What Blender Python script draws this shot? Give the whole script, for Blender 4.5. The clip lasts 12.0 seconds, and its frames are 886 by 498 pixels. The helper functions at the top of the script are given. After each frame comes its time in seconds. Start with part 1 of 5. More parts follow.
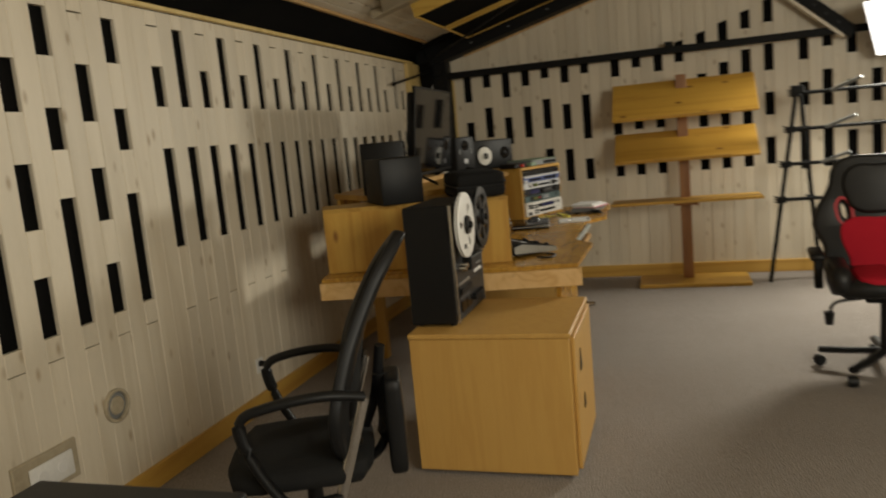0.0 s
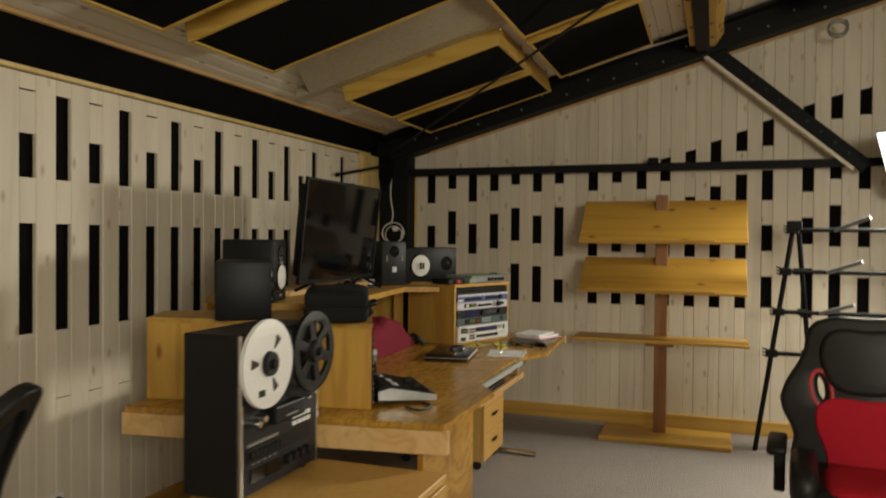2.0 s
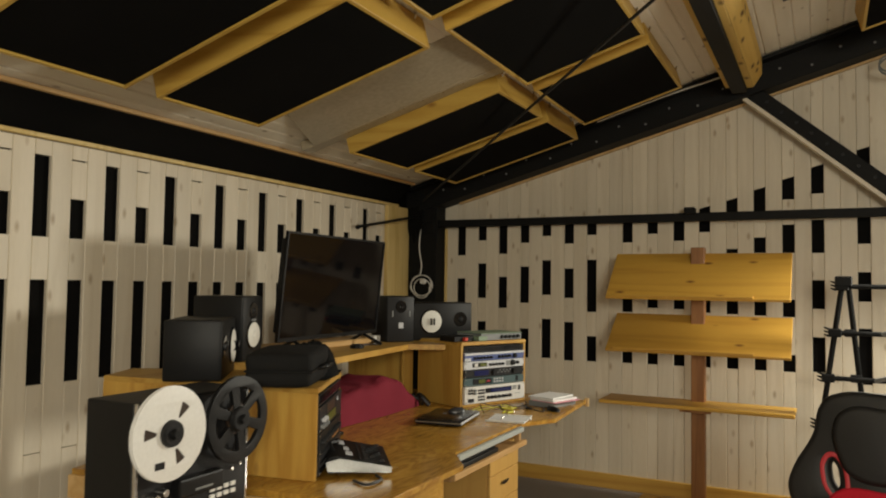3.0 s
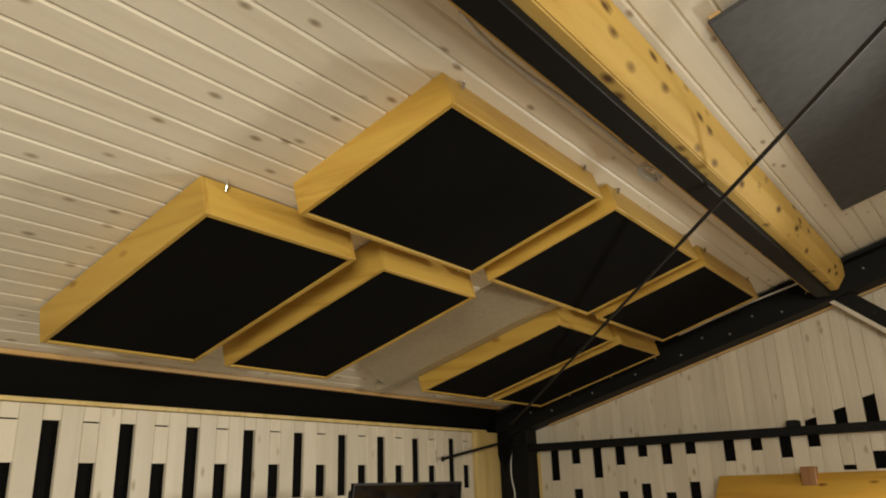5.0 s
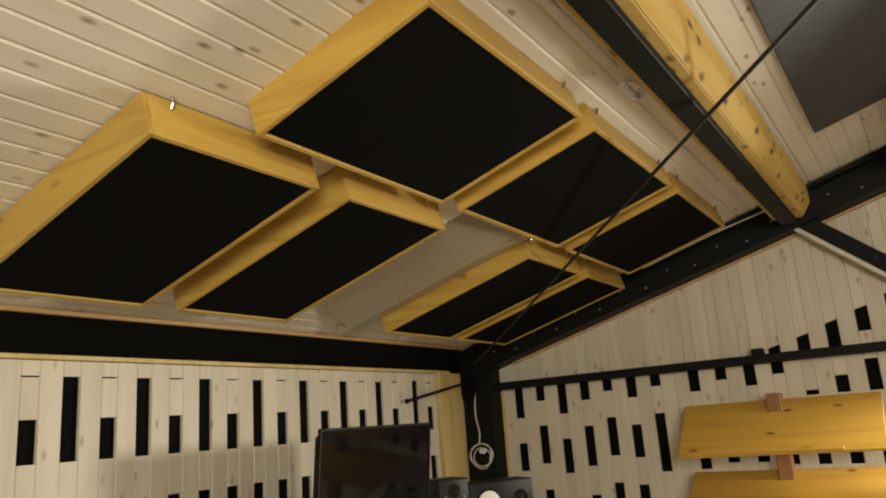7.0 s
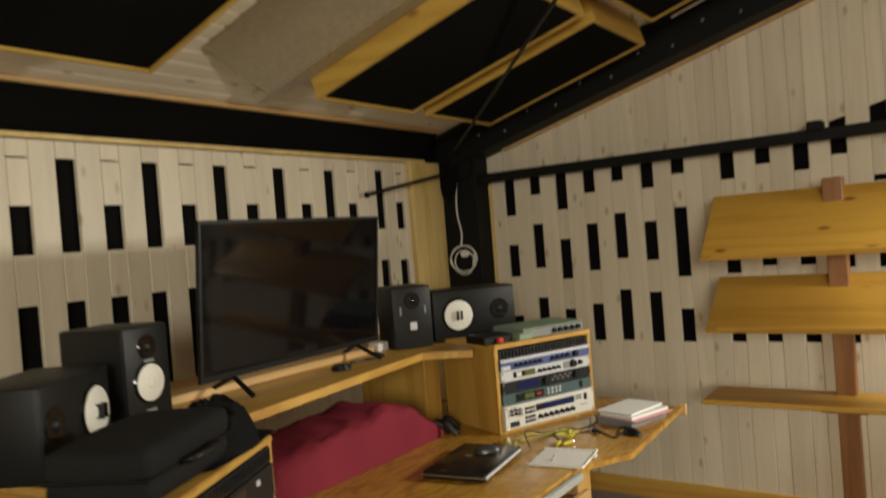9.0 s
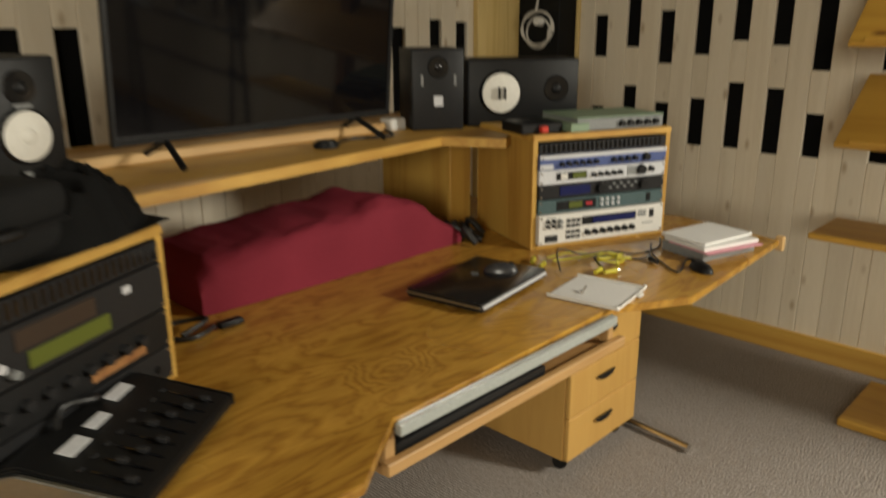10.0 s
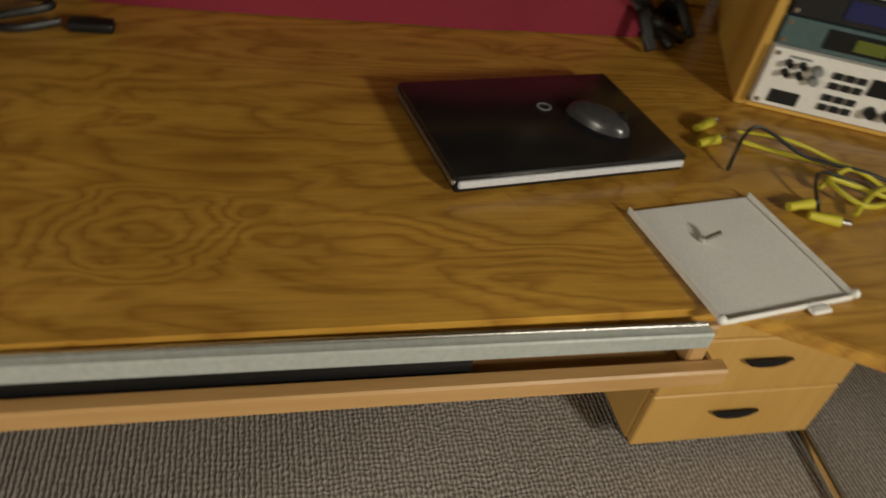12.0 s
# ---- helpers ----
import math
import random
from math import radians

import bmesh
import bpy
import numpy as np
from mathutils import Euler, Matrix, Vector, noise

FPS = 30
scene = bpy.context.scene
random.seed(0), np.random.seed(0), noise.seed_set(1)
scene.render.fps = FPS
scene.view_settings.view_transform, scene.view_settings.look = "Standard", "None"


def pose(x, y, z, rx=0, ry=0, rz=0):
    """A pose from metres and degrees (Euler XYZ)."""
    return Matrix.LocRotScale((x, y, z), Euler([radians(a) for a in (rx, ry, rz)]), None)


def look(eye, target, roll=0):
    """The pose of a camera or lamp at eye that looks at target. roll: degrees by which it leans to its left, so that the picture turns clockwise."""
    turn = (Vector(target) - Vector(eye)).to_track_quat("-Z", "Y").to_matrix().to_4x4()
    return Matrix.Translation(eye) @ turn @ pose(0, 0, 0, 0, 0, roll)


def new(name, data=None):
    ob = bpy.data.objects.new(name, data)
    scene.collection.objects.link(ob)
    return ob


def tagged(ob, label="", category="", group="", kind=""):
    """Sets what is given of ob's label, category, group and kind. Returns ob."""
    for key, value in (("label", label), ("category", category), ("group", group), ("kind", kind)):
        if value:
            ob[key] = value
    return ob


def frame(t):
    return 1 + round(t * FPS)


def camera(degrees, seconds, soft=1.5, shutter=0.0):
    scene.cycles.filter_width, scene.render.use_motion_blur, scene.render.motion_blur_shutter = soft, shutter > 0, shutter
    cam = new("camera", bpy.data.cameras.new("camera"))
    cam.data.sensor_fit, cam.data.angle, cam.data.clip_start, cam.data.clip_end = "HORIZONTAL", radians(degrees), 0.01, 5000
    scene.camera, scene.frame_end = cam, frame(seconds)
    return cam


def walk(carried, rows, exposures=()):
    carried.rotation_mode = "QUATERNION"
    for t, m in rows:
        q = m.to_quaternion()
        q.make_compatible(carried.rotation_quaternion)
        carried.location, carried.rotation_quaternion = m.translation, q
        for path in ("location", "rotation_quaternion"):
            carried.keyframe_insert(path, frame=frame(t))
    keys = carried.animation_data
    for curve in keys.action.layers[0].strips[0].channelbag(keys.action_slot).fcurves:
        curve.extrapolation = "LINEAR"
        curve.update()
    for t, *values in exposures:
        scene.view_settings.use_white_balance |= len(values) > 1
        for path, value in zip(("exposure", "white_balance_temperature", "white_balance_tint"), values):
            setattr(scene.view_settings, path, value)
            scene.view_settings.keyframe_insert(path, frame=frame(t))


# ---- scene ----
cam = camera(61.5, 12.0, soft=1.9, shutter=0.5)
PATH = [
    (0, (0.986, 0.947, 1.368), (0.393, 2.835, 1.079), -5.3),
    (0.5, (1.05, 1.239, 1.356), (0.288, 3.072, 1.112), -4.0),
    (1, (1.058, 1.545, 1.357), (0.308, 3.386, 1.145), -4.7),
    (1.5, (1.155, 1.791, 1.381), (0.575, 3.7, 1.253), -3.5),
    (2, (1.431, 1.958, 1.4), (0.751, 3.839, 1.37), 0.5),
    (2.5, (1.658, 2.159, 1.43), (0.848, 3.986, 1.488), 0.6),
    (2.7, (1.728, 2.246, 1.434), (0.861, 4.047, 1.509), 1.1),
    (4.3, (2.152, 2.459, 1.615), (1.092, 4.113, 1.992), -1.1),
    (4.5, (2.163, 2.452, 1.642), (1.109, 4.072, 2.155), -1.6),
    (5, (2.14, 2.438, 1.658), (1.009, 3.97, 2.269), -1.8),
    (5.5, (2.13, 2.444, 1.653), (0.994, 3.984, 2.236), -2.1),
    (6, (2.109, 2.453, 1.658), (0.984, 4.011, 2.209), -2.4),
    (6.5, (2.035, 2.485, 1.65), (0.944, 4.085, 2.15), -3.5),
    (6.7, (1.986, 2.502, 1.653), (0.954, 4.144, 2.138), -4.0),
    (8.3, (1.761, 3.161, 1.601), (0.565, 4.734, 1.911), -6.3),
    (8.5, (1.693, 3.282, 1.571), (0.495, 4.870, 1.784), -6.1),
    (9, (1.586, 3.626, 1.57), (0.435, 5.261, 1.545), -4.5),
    (9.5, (1.53, 4.024, 1.515), (0.196, 5.486, 1.227), -2.9),
    (10, (1.372, 4.372, 1.437), (0.04, 5.752, 0.87), -0.3),
    (10.5, (1.226, 4.695, 1.398), (-0.057, 5.998, 0.587), 0.5),
    (11, (1.146, 5.006, 1.372), (-0.309, 5.993, 0.418), 2.8),
    (11.5, (1.007, 5.275, 1.317), (-0.409, 6.074, 0.152), 7.4),
    (12, (0.941, 5.466, 1.29), (-0.512, 5.952, 0.005), 11.3),
]
EXPOSURES = [(0, -0.36), (1.0, -0.33), (2.0, -0.26), (2.7, -0.12), (4.5, 0.24), (6.5, 0.28), (8.3, 0.42), (9.0, 0.22), (9.5, 0.20), (10.5, 0.08), (11.0, -0.10), (12, -0.30)]
walk(cam, [(t, look(eye, target, roll)) for t, eye, target, roll in PATH], EXPOSURES)

# ---- light ----
world = bpy.data.worlds.new("room_air")
world.use_nodes = True
world.node_tree.nodes["Background"].inputs[0].default_value = (0.9, 0.8, 0.65, 1)
world.node_tree.nodes["Background"].inputs[1].default_value = 0.02
scene.world = world
scene.view_settings.exposure = 0.0


def area_light(name, eye, target, w, h, power, color, spread=180):
    data = bpy.data.lights.new(name, "AREA")
    data.shape, data.size, data.size_y, data.energy, data.color = "RECTANGLE", w, h, power, color
    data.spread = radians(spread)
    ob = new(name, data)
    ob.matrix_world = look(eye, target)
    return ob


WARM = (1.0, 0.95, 0.80)
SOFT_EYE, SOFT_AIM = (2.714, 7.237, 1.876), (1.83, 5.56, 0.24)
area_light("softbox_light", SOFT_EYE, SOFT_AIM, 0.5, 0.42, 70, WARM, 146)
area_light("studio_light", (3.7, 0.1, 2.15), (-0.7, 4.2, 1.7), 1.8, 1.2, 146, WARM)


# ---- materials ----
def mat(name, build, rough=0.5, metal=0.0, spec=0.5):
    m = bpy.data.materials.new(name)
    m.use_nodes = True
    nt = m.node_tree
    b = nt.nodes["Principled BSDF"]
    b.inputs["Roughness"].default_value = rough
    b.inputs["Metallic"].default_value = metal
    b.inputs["Specular IOR Level"].default_value = spec
    if callable(build):
        build(nt, b)
    else:
        b.inputs["Base Color"].default_value = (*build, 1)
    return m


def nd(nt, kind, **ins):
    n = nt.nodes.new("ShaderNode" + kind)
    for k, v in ins.items():
        n.inputs[k.replace("_", " ")].default_value = v
    return n


def coords(nt, scale, rnd=True):
    """World place, shifted by a chance amount for each object, and stretched."""
    g = nd(nt, "NewGeometry")
    mp = nd(nt, "Mapping")
    mp.inputs["Scale"].default_value = scale
    if rnd:
        o = nd(nt, "ObjectInfo")
        add = nd(nt, "VectorMath")
        add.operation = "MULTIPLY_ADD"
        comb = nd(nt, "CombineXYZ")
        for k in range(3):
            nt.links.new(o.outputs["Random"], comb.inputs[k])
        nt.links.new(comb.outputs[0], add.inputs[0])
        add.inputs[1].default_value = (7.3, 5.1, 9.7)
        nt.links.new(g.outputs["Position"], add.inputs[2])
        nt.links.new(add.outputs[0], mp.inputs["Vector"])
    else:
        nt.links.new(g.outputs["Position"], mp.inputs["Vector"])
    return mp.outputs[0]


def ramp(nt, fac, stops):
    r = nd(nt, "ValToRGB")
    e = r.color_ramp.elements
    while len(e) < len(stops):
        e.new(0.5)
    for k, (p, c) in enumerate(stops):
        e[k].position, e[k].color = p, (*c, 1)
    nt.links.new(fac, r.inputs[0])
    return r.outputs[0]


def mixc(nt, fac, a, b, how="MIX"):
    m = nd(nt, "Mix")
    m.data_type, m.blend_type = "RGBA", how
    for sock, v in ((0, fac), (6, a), (7, b)):
        if isinstance(v, (int, float)):
            m.inputs[sock].default_value = v
        elif isinstance(v, tuple):
            m.inputs[sock].default_value = (*v, 1)
        else:
            nt.links.new(v, m.inputs[sock])
    return m.outputs[2]


def bump(nt, b, height, strength, dist=0.002):
    n = nd(nt, "Bump", Strength=strength, Distance=dist)
    nt.links.new(height, n.inputs["Height"])
    nt.links.new(n.outputs[0], b.inputs["Normal"])


def wood(light, dark, knot, axis, ring=14.0, rnd=True, rough=0.45, knots=1.0, vary=0.25, amount=1.0, ks=5.5, kr=0.10):
    """Sawn wood whose grain runs along axis 0, 1 or 2."""
    def build(nt, b):
        sc = [1.0, 1.0, 1.0]
        sc[axis] = 0.07
        co = coords(nt, sc, rnd)
        warp = nd(nt, "TexNoise", Scale=ring * 0.5, Detail=3.0, Roughness=0.5, Distortion=0.6)
        nt.links.new(co, warp.inputs["Vector"])
        mul = nd(nt, "Math")
        mul.operation = "MULTIPLY"
        mul.inputs[1].default_value = 9.0
        nt.links.new(warp.outputs[0], mul.inputs[0])
        sn = nd(nt, "Math")
        sn.operation = "PINGPONG"
        sn.inputs[1].default_value = 1.0
        nt.links.new(mul.outputs[0], sn.inputs[0])
        fine = nd(nt, "TexNoise", Scale=260.0, Detail=2.0, Roughness=0.6)
        nt.links.new(co, fine.inputs["Vector"])
        c = ramp(nt, sn.outputs[0], [(0.0, light), (0.55, tuple(0.65 * p + 0.35 * q for p, q in zip(light, dark))), (0.95, dark)])
        c = mixc(nt, 1 - amount, c, light) if amount < 1 else c
        c = mixc(nt, 0.22, c, ramp(nt, fine.outputs[0], [(0.35, dark), (0.65, light)]))
        sk = [1.0, 1.0, 1.0]
        sk[axis] = 0.45
        ck = coords(nt, sk, rnd)
        vo = nd(nt, "TexVoronoi", Scale=ks, Randomness=1.0)
        nt.links.new(ck, vo.inputs["Vector"])
        kf = nd(nt, "MapRange")
        kf.inputs[1].default_value, kf.inputs[2].default_value = 0.3 * kr, kr
        kf.inputs[3].default_value, kf.inputs[4].default_value = knots, 0.0
        nt.links.new(vo.outputs["Distance"], kf.inputs[0])
        c = mixc(nt, kf.outputs[0], c, knot)
        big = nd(nt, "TexNoise", Scale=1.3, Detail=2.0)
        nt.links.new(coords(nt, (1, 1, 1), False), big.inputs["Vector"])
        c = mixc(nt, vary * 0.6, c, ramp(nt, big.outputs[0], [(0.3, tuple(0.6 * v for v in light)), (0.7, tuple(min(1, 1.12 * v) for v in light))]), "MULTIPLY") if vary > 0.5 else c
        o = nd(nt, "ObjectInfo")
        hv = nd(nt, "HueSaturation")
        mr = nd(nt, "MapRange")
        mr.inputs[3].default_value, mr.inputs[4].default_value = 1 - vary, 1 + vary * 0.4
        nt.links.new(o.outputs["Random"], mr.inputs[0])
        nt.links.new(mr.outputs[0], hv.inputs["Value"])
        nt.links.new(c, hv.inputs["Color"])
        nt.links.new(hv.outputs[0], b.inputs["Base Color"])
        rr = nd(nt, "MapRange")
        rr.inputs[3].default_value, rr.inputs[4].default_value = rough - 0.1, rough + 0.15
        nt.links.new(fine.outputs[0], rr.inputs[0])
        nt.links.new(rr.outputs[0], b.inputs["Roughness"])
        bump(nt, b, fine.outputs[0], 0.25, 0.001)
    return build


def speckle(c1, c2, scale=300.0, strength=0.3, blot=3.0):
    def build(nt, b):
        co = coords(nt, (1, 1, 1), False)
        n = nd(nt, "TexNoise", Scale=scale, Detail=3.0)
        nt.links.new(co, n.inputs["Vector"])
        n2 = nd(nt, "TexNoise", Scale=blot, Detail=3.0)
        nt.links.new(co, n2.inputs["Vector"])
        c = ramp(nt, n.outputs[0], [(0.3, c1), (0.7, c2)])
        c = mixc(nt, 0.35, c, ramp(nt, n2.outputs[0], [(0.3, c1), (0.7, c2)]))
        nt.links.new(c, b.inputs["Base Color"])
        bump(nt, b, n.outputs[0], strength, 0.001)
    return build


def carpet(nt, b):
    co = coords(nt, (1, 1, 1), False)
    wv = nd(nt, "TexWave", Scale=30.0, Distortion=3.2, Detail=2.0)
    wv.inputs["Detail Scale"].default_value = 3.0
    wv.wave_type, wv.bands_direction = "BANDS", "Y"
    nt.links.new(co, wv.inputs["Vector"])
    wx = nd(nt, "TexWave", Scale=26.0, Distortion=9.0, Detail=2.0)
    wx.wave_type, wx.bands_direction = "BANDS", "X"
    nt.links.new(co, wx.inputs["Vector"])
    n = nd(nt, "TexNoise", Scale=170.0, Detail=4.0)
    nt.links.new(co, n.inputs["Vector"])
    big = nd(nt, "TexNoise", Scale=1.6, Detail=3.0)
    nt.links.new(co, big.inputs["Vector"])
    h = mixc(nt, 0.35, wv.outputs[0], wx.outputs[0])
    h = mixc(nt, 0.3, h, n.outputs[0])
    c = ramp(nt, h, [(0.18, (0.125, 0.106, 0.094)), (0.5, (0.295, 0.258, 0.230)), (0.85, (0.50, 0.458, 0.425))])
    c = mixc(nt, 0.2, c, ramp(nt, big.outputs[0], [(0.3, (0.24, 0.21, 0.19)), (0.7, (0.36, 0.33, 0.30))]))
    nt.links.new(c, b.inputs["Base Color"])
    bump(nt, b, h, 1.0, 0.006)


def plywood(nt, b):
    """Oiled softwood plywood: flame-shaped figure along y with a round heart."""
    co = coords(nt, (3.2, 0.75, 1.0), False)
    n1 = nd(nt, "TexNoise", Scale=1.15, Detail=2.2, Roughness=0.45, Distortion=0.7)
    nt.links.new(co, n1.inputs["Vector"])
    n3 = nd(nt, "TexNoise", Scale=3.4, Detail=3.0, Roughness=0.55, Distortion=1.3)
    nt.links.new(co, n3.inputs["Vector"])
    g = nd(nt, "NewGeometry")
    wig = nd(nt, "TexNoise", Scale=9.0, Detail=3.0, Roughness=0.6)
    nt.links.new(coords(nt, (1.0, 0.6, 1.0), False), wig.inputs["Vector"])
    bent = nd(nt, "VectorMath")
    bent.operation = "MULTIPLY_ADD"
    bent.inputs[1].default_value = (0.11, 0.13, 0.0)
    nt.links.new(wig.outputs["Color"], bent.inputs[0])
    nt.links.new(g.outputs["Position"], bent.inputs[2])
    sub = nd(nt, "VectorMath")
    sub.operation = "SUBTRACT"
    sub.inputs[1].default_value = (0.335, 5.415, 0.74)
    nt.links.new(bent.outputs[0], sub.inputs[0])
    sc = nd(nt, "VectorMath")
    sc.operation = "MULTIPLY"
    sc.inputs[1].default_value = (14.5, 10.0, 0.0)
    nt.links.new(sub.outputs[0], sc.inputs[0])
    ln = nd(nt, "VectorMath")
    ln.operation = "LENGTH"
    nt.links.new(sc.outputs[0], ln.inputs[0])
    hr = nd(nt, "MapRange")
    hr.inputs[1].default_value, hr.inputs[2].default_value = 0.0, 1.5
    hr.inputs[3].default_value, hr.inputs[4].default_value = 0.30, 0.0
    hr.interpolation_type = "SMOOTHSTEP"
    nt.links.new(ln.outputs["Value"], hr.inputs[0])
    add = nd(nt, "Math")
    nt.links.new(n1.outputs[0], add.inputs[0])
    nt.links.new(hr.outputs[0], add.inputs[1])
    ad2 = nd(nt, "Math")
    ad2.operation = "MULTIPLY_ADD"
    ad2.inputs[1].default_value = 0.22
    nt.links.new(n3.outputs[0], ad2.inputs[0])
    nt.links.new(add.outputs[0], ad2.inputs[2])
    mul = nd(nt, "Math")
    mul.operation = "MULTIPLY"
    mul.inputs[1].default_value = 19.0
    nt.links.new(ad2.outputs[0], mul.inputs[0])
    fr = nd(nt, "Math")
    fr.operation = "FRACT"
    nt.links.new(mul.outputs[0], fr.inputs[0])
    c = ramp(nt, fr.outputs[0], [(0.0, (0.50, 0.272, 0.044)), (0.35, (0.61, 0.345, 0.056)), (0.62, (0.48, 0.25, 0.038)), (0.84, (0.34, 0.162, 0.024)), (1.0, (0.50, 0.272, 0.044))])
    fine = nd(nt, "TexNoise", Scale=220.0, Detail=3.0)
    nt.links.new(coords(nt, (1.0, 0.05, 1.0), False), fine.inputs["Vector"])
    c = mixc(nt, 0.3, c, ramp(nt, fine.outputs[0], [(0.3, (0.28, 0.13, 0.022)), (0.7, (0.62, 0.345, 0.066))]))
    big = nd(nt, "TexNoise", Scale=2.2, Detail=2.0)
    nt.links.new(coords(nt, (1, 1, 1), False), big.inputs["Vector"])
    mid = nd(nt, "TexNoise", Scale=3.0, Detail=4.0, Distortion=1.0)
    nt.links.new(coords(nt, (2.4, 0.6, 1.0), False), mid.inputs["Vector"])
    c = mixc(nt, 0.6, c, ramp(nt, mid.outputs[0], [(0.32, (0.60, 0.55, 0.46)), (0.62, (1.0, 1.0, 1.0))]), "MULTIPLY")
    c = mixc(nt, 0.4, c, ramp(nt, big.outputs[0], [(0.35, (0.60, 0.56, 0.5)), (0.7, (1.0, 1.0, 1.0))]), "MULTIPLY")
    nt.links.new(c, b.inputs["Base Color"])
    rr = nd(nt, "MapRange")
    rr.inputs[3].default_value, rr.inputs[4].default_value = 0.18, 0.34
    nt.links.new(big.outputs[0], rr.inputs[0])
    nt.links.new(rr.outputs[0], b.inputs["Roughness"])
    bump(nt, b, fine.outputs[0], 0.2, 0.0008)


WW_L, WW_D, WW_K = (0.72, 0.645, 0.515), (0.60, 0.52, 0.39), (0.36, 0.26, 0.15)
M_BOARD = mat("whitewashed_pine", wood(WW_L, WW_D, WW_K, 2, 10, knots=0.75, vary=0.09, amount=0.6, ks=11.0, kr=0.17), 0.6)
M_CEIL = mat("whitewashed_ceiling_pine", wood((0.85, 0.785, 0.66), (0.74, 0.665, 0.53), (0.30, 0.21, 0.12), 1, 10, rnd=False, knots=0.85, vary=0.1, amount=0.7, ks=13.0, kr=0.17), 0.55)
PINE = ((0.58, 0.35, 0.072), (0.44, 0.23, 0.038), (0.22, 0.085, 0.02))
M_PINE_X = mat("oiled_pine_x", wood(*PINE, 0, 12, knots=0.9, vary=0.12), 0.4)
M_PINE_Y = mat("oiled_pine_y", wood(*PINE, 1, 12, knots=0.9, vary=0.12), 0.4)
M_PINE_Z = mat("oiled_pine_z", wood(*PINE, 2, 12, knots=0.9, vary=0.12), 0.4)
M_CORNER = mat("pale_corner_pine", wood((0.74, 0.56, 0.24), (0.60, 0.42, 0.14), (0.30, 0.15, 0.05), 2, 12, knots=0.8, vary=0.08, ks=7.0, kr=0.13), 0.5)
M_RAW = mat("raw_pine", wood((0.66, 0.44, 0.20), (0.52, 0.31, 0.11), (0.25, 0.12, 0.04), 1, 12, knots=0.7, vary=0.1), 0.5)
M_LAM = mat("beech_laminate", wood((0.55, 0.325, 0.088), (0.48, 0.265, 0.066), (0.48, 0.265, 0.066), 2, 22, knots=0.0, vary=0.04, amount=0.6), 0.38)
M_DARKWOOD = mat("stained_post_wood", wood((0.35, 0.165, 0.055), (0.23, 0.095, 0.03), (0.1, 0.04, 0.02), 2, 14, knots=0.6, vary=0.1), 0.5)
M_TRAY = mat("tray_pine", wood((0.50, 0.30, 0.12), (0.40, 0.225, 0.08), (0.2, 0.09, 0.03), 1, 12, knots=0.6, vary=0.1), 0.5)
M_SCREEN = mat("dark_screen_glass", (0.004, 0.004, 0.005), 0.06, spec=0.3)
M_KNOTTY = mat("knotty_yellow_pine", wood((0.72, 0.49, 0.145), (0.58, 0.36, 0.085), (0.13, 0.06, 0.02), 1, 9, knots=1.0, vary=0.12, amount=0.8, ks=14.0, kr=0.29, rough=0.6), 0.6, spec=0.15)
M_CLOTH = mat("black_cloth", speckle((0.004, 0.004, 0.004), (0.009, 0.009, 0.009), 500, 0.6), 0.9, spec=0.1)
M_BOXING = mat("pale_painted_boxing", speckle((0.34, 0.285, 0.195), (0.46, 0.395, 0.285), 40, 0.1, 3.0), 0.30)
YELLOW_PINE = ((0.60, 0.39, 0.082), (0.47, 0.275, 0.046), (0.26, 0.12, 0.025))
M_FRAME_X = mat("frame_pine_x", wood(*YELLOW_PINE, 0, 12, knots=0.9, vary=0.1), 0.45)
M_FRAME_Y = mat("frame_pine_y", wood(*YELLOW_PINE, 1, 12, knots=0.9, vary=0.1), 0.45)
M_SHELF = mat("knotty_shelf_pine", wood((0.60, 0.345, 0.055), (0.46, 0.235, 0.033), (0.18, 0.07, 0.015), 0, 12, knots=1.0, vary=0.12, amount=0.65, ks=9.0, kr=0.15), 0.4)
# tray pine again, darkened: the shade under the desktop is in its colour
M_TRAY_SHADED = mat("shaded_tray_pine", wood((0.34, 0.19, 0.07), (0.26, 0.14, 0.05), (0.16, 0.07, 0.03), 1, 12, knots=0.5, vary=0.1), 0.5)
M_PLY = mat("oiled_plywood", plywood, 0.35)
M_CARPET = mat("ribbed_carpet", carpet, 0.95, spec=0.1)
M_FABRIC = mat("black_absorber_fabric", speckle((0.004, 0.004, 0.004), (0.009, 0.0085, 0.008), 900, 0.4), 0.95, spec=0.05)
M_STEEL = mat("black_painted_steel", speckle((0.005, 0.005, 0.005), (0.009, 0.009, 0.0088), 60, 0.25), 0.6, spec=0.16)
M_MEMBRANE = mat("grey_black_membrane", speckle((0.028, 0.029, 0.032), (0.060, 0.061, 0.066), 22, 1.0, 2.0), 0.55, spec=0.45)
M_PLASTIC = mat("black_plastic", speckle((0.005, 0.005, 0.0052), (0.010, 0.010, 0.0103), 500, 0.35), 0.45, spec=0.25)
M_GLOSSBLACK = mat("gloss_black", (0.006, 0.006, 0.007), 0.08)
M_MESHBLACK = mat("black_mesh_cloth", speckle((0.006, 0.006, 0.006), (0.018, 0.018, 0.018), 700, 0.8), 0.85, spec=0.15)
M_LEATHER = mat("black_leatherette", speckle((0.008, 0.008, 0.008), (0.016, 0.0155, 0.0155), 260, 0.5), 0.45, spec=0.35)
M_CHROME = mat("brushed_metal", speckle((0.55, 0.54, 0.52), (0.72, 0.70, 0.67), 200, 0.2), 0.25, 1.0)
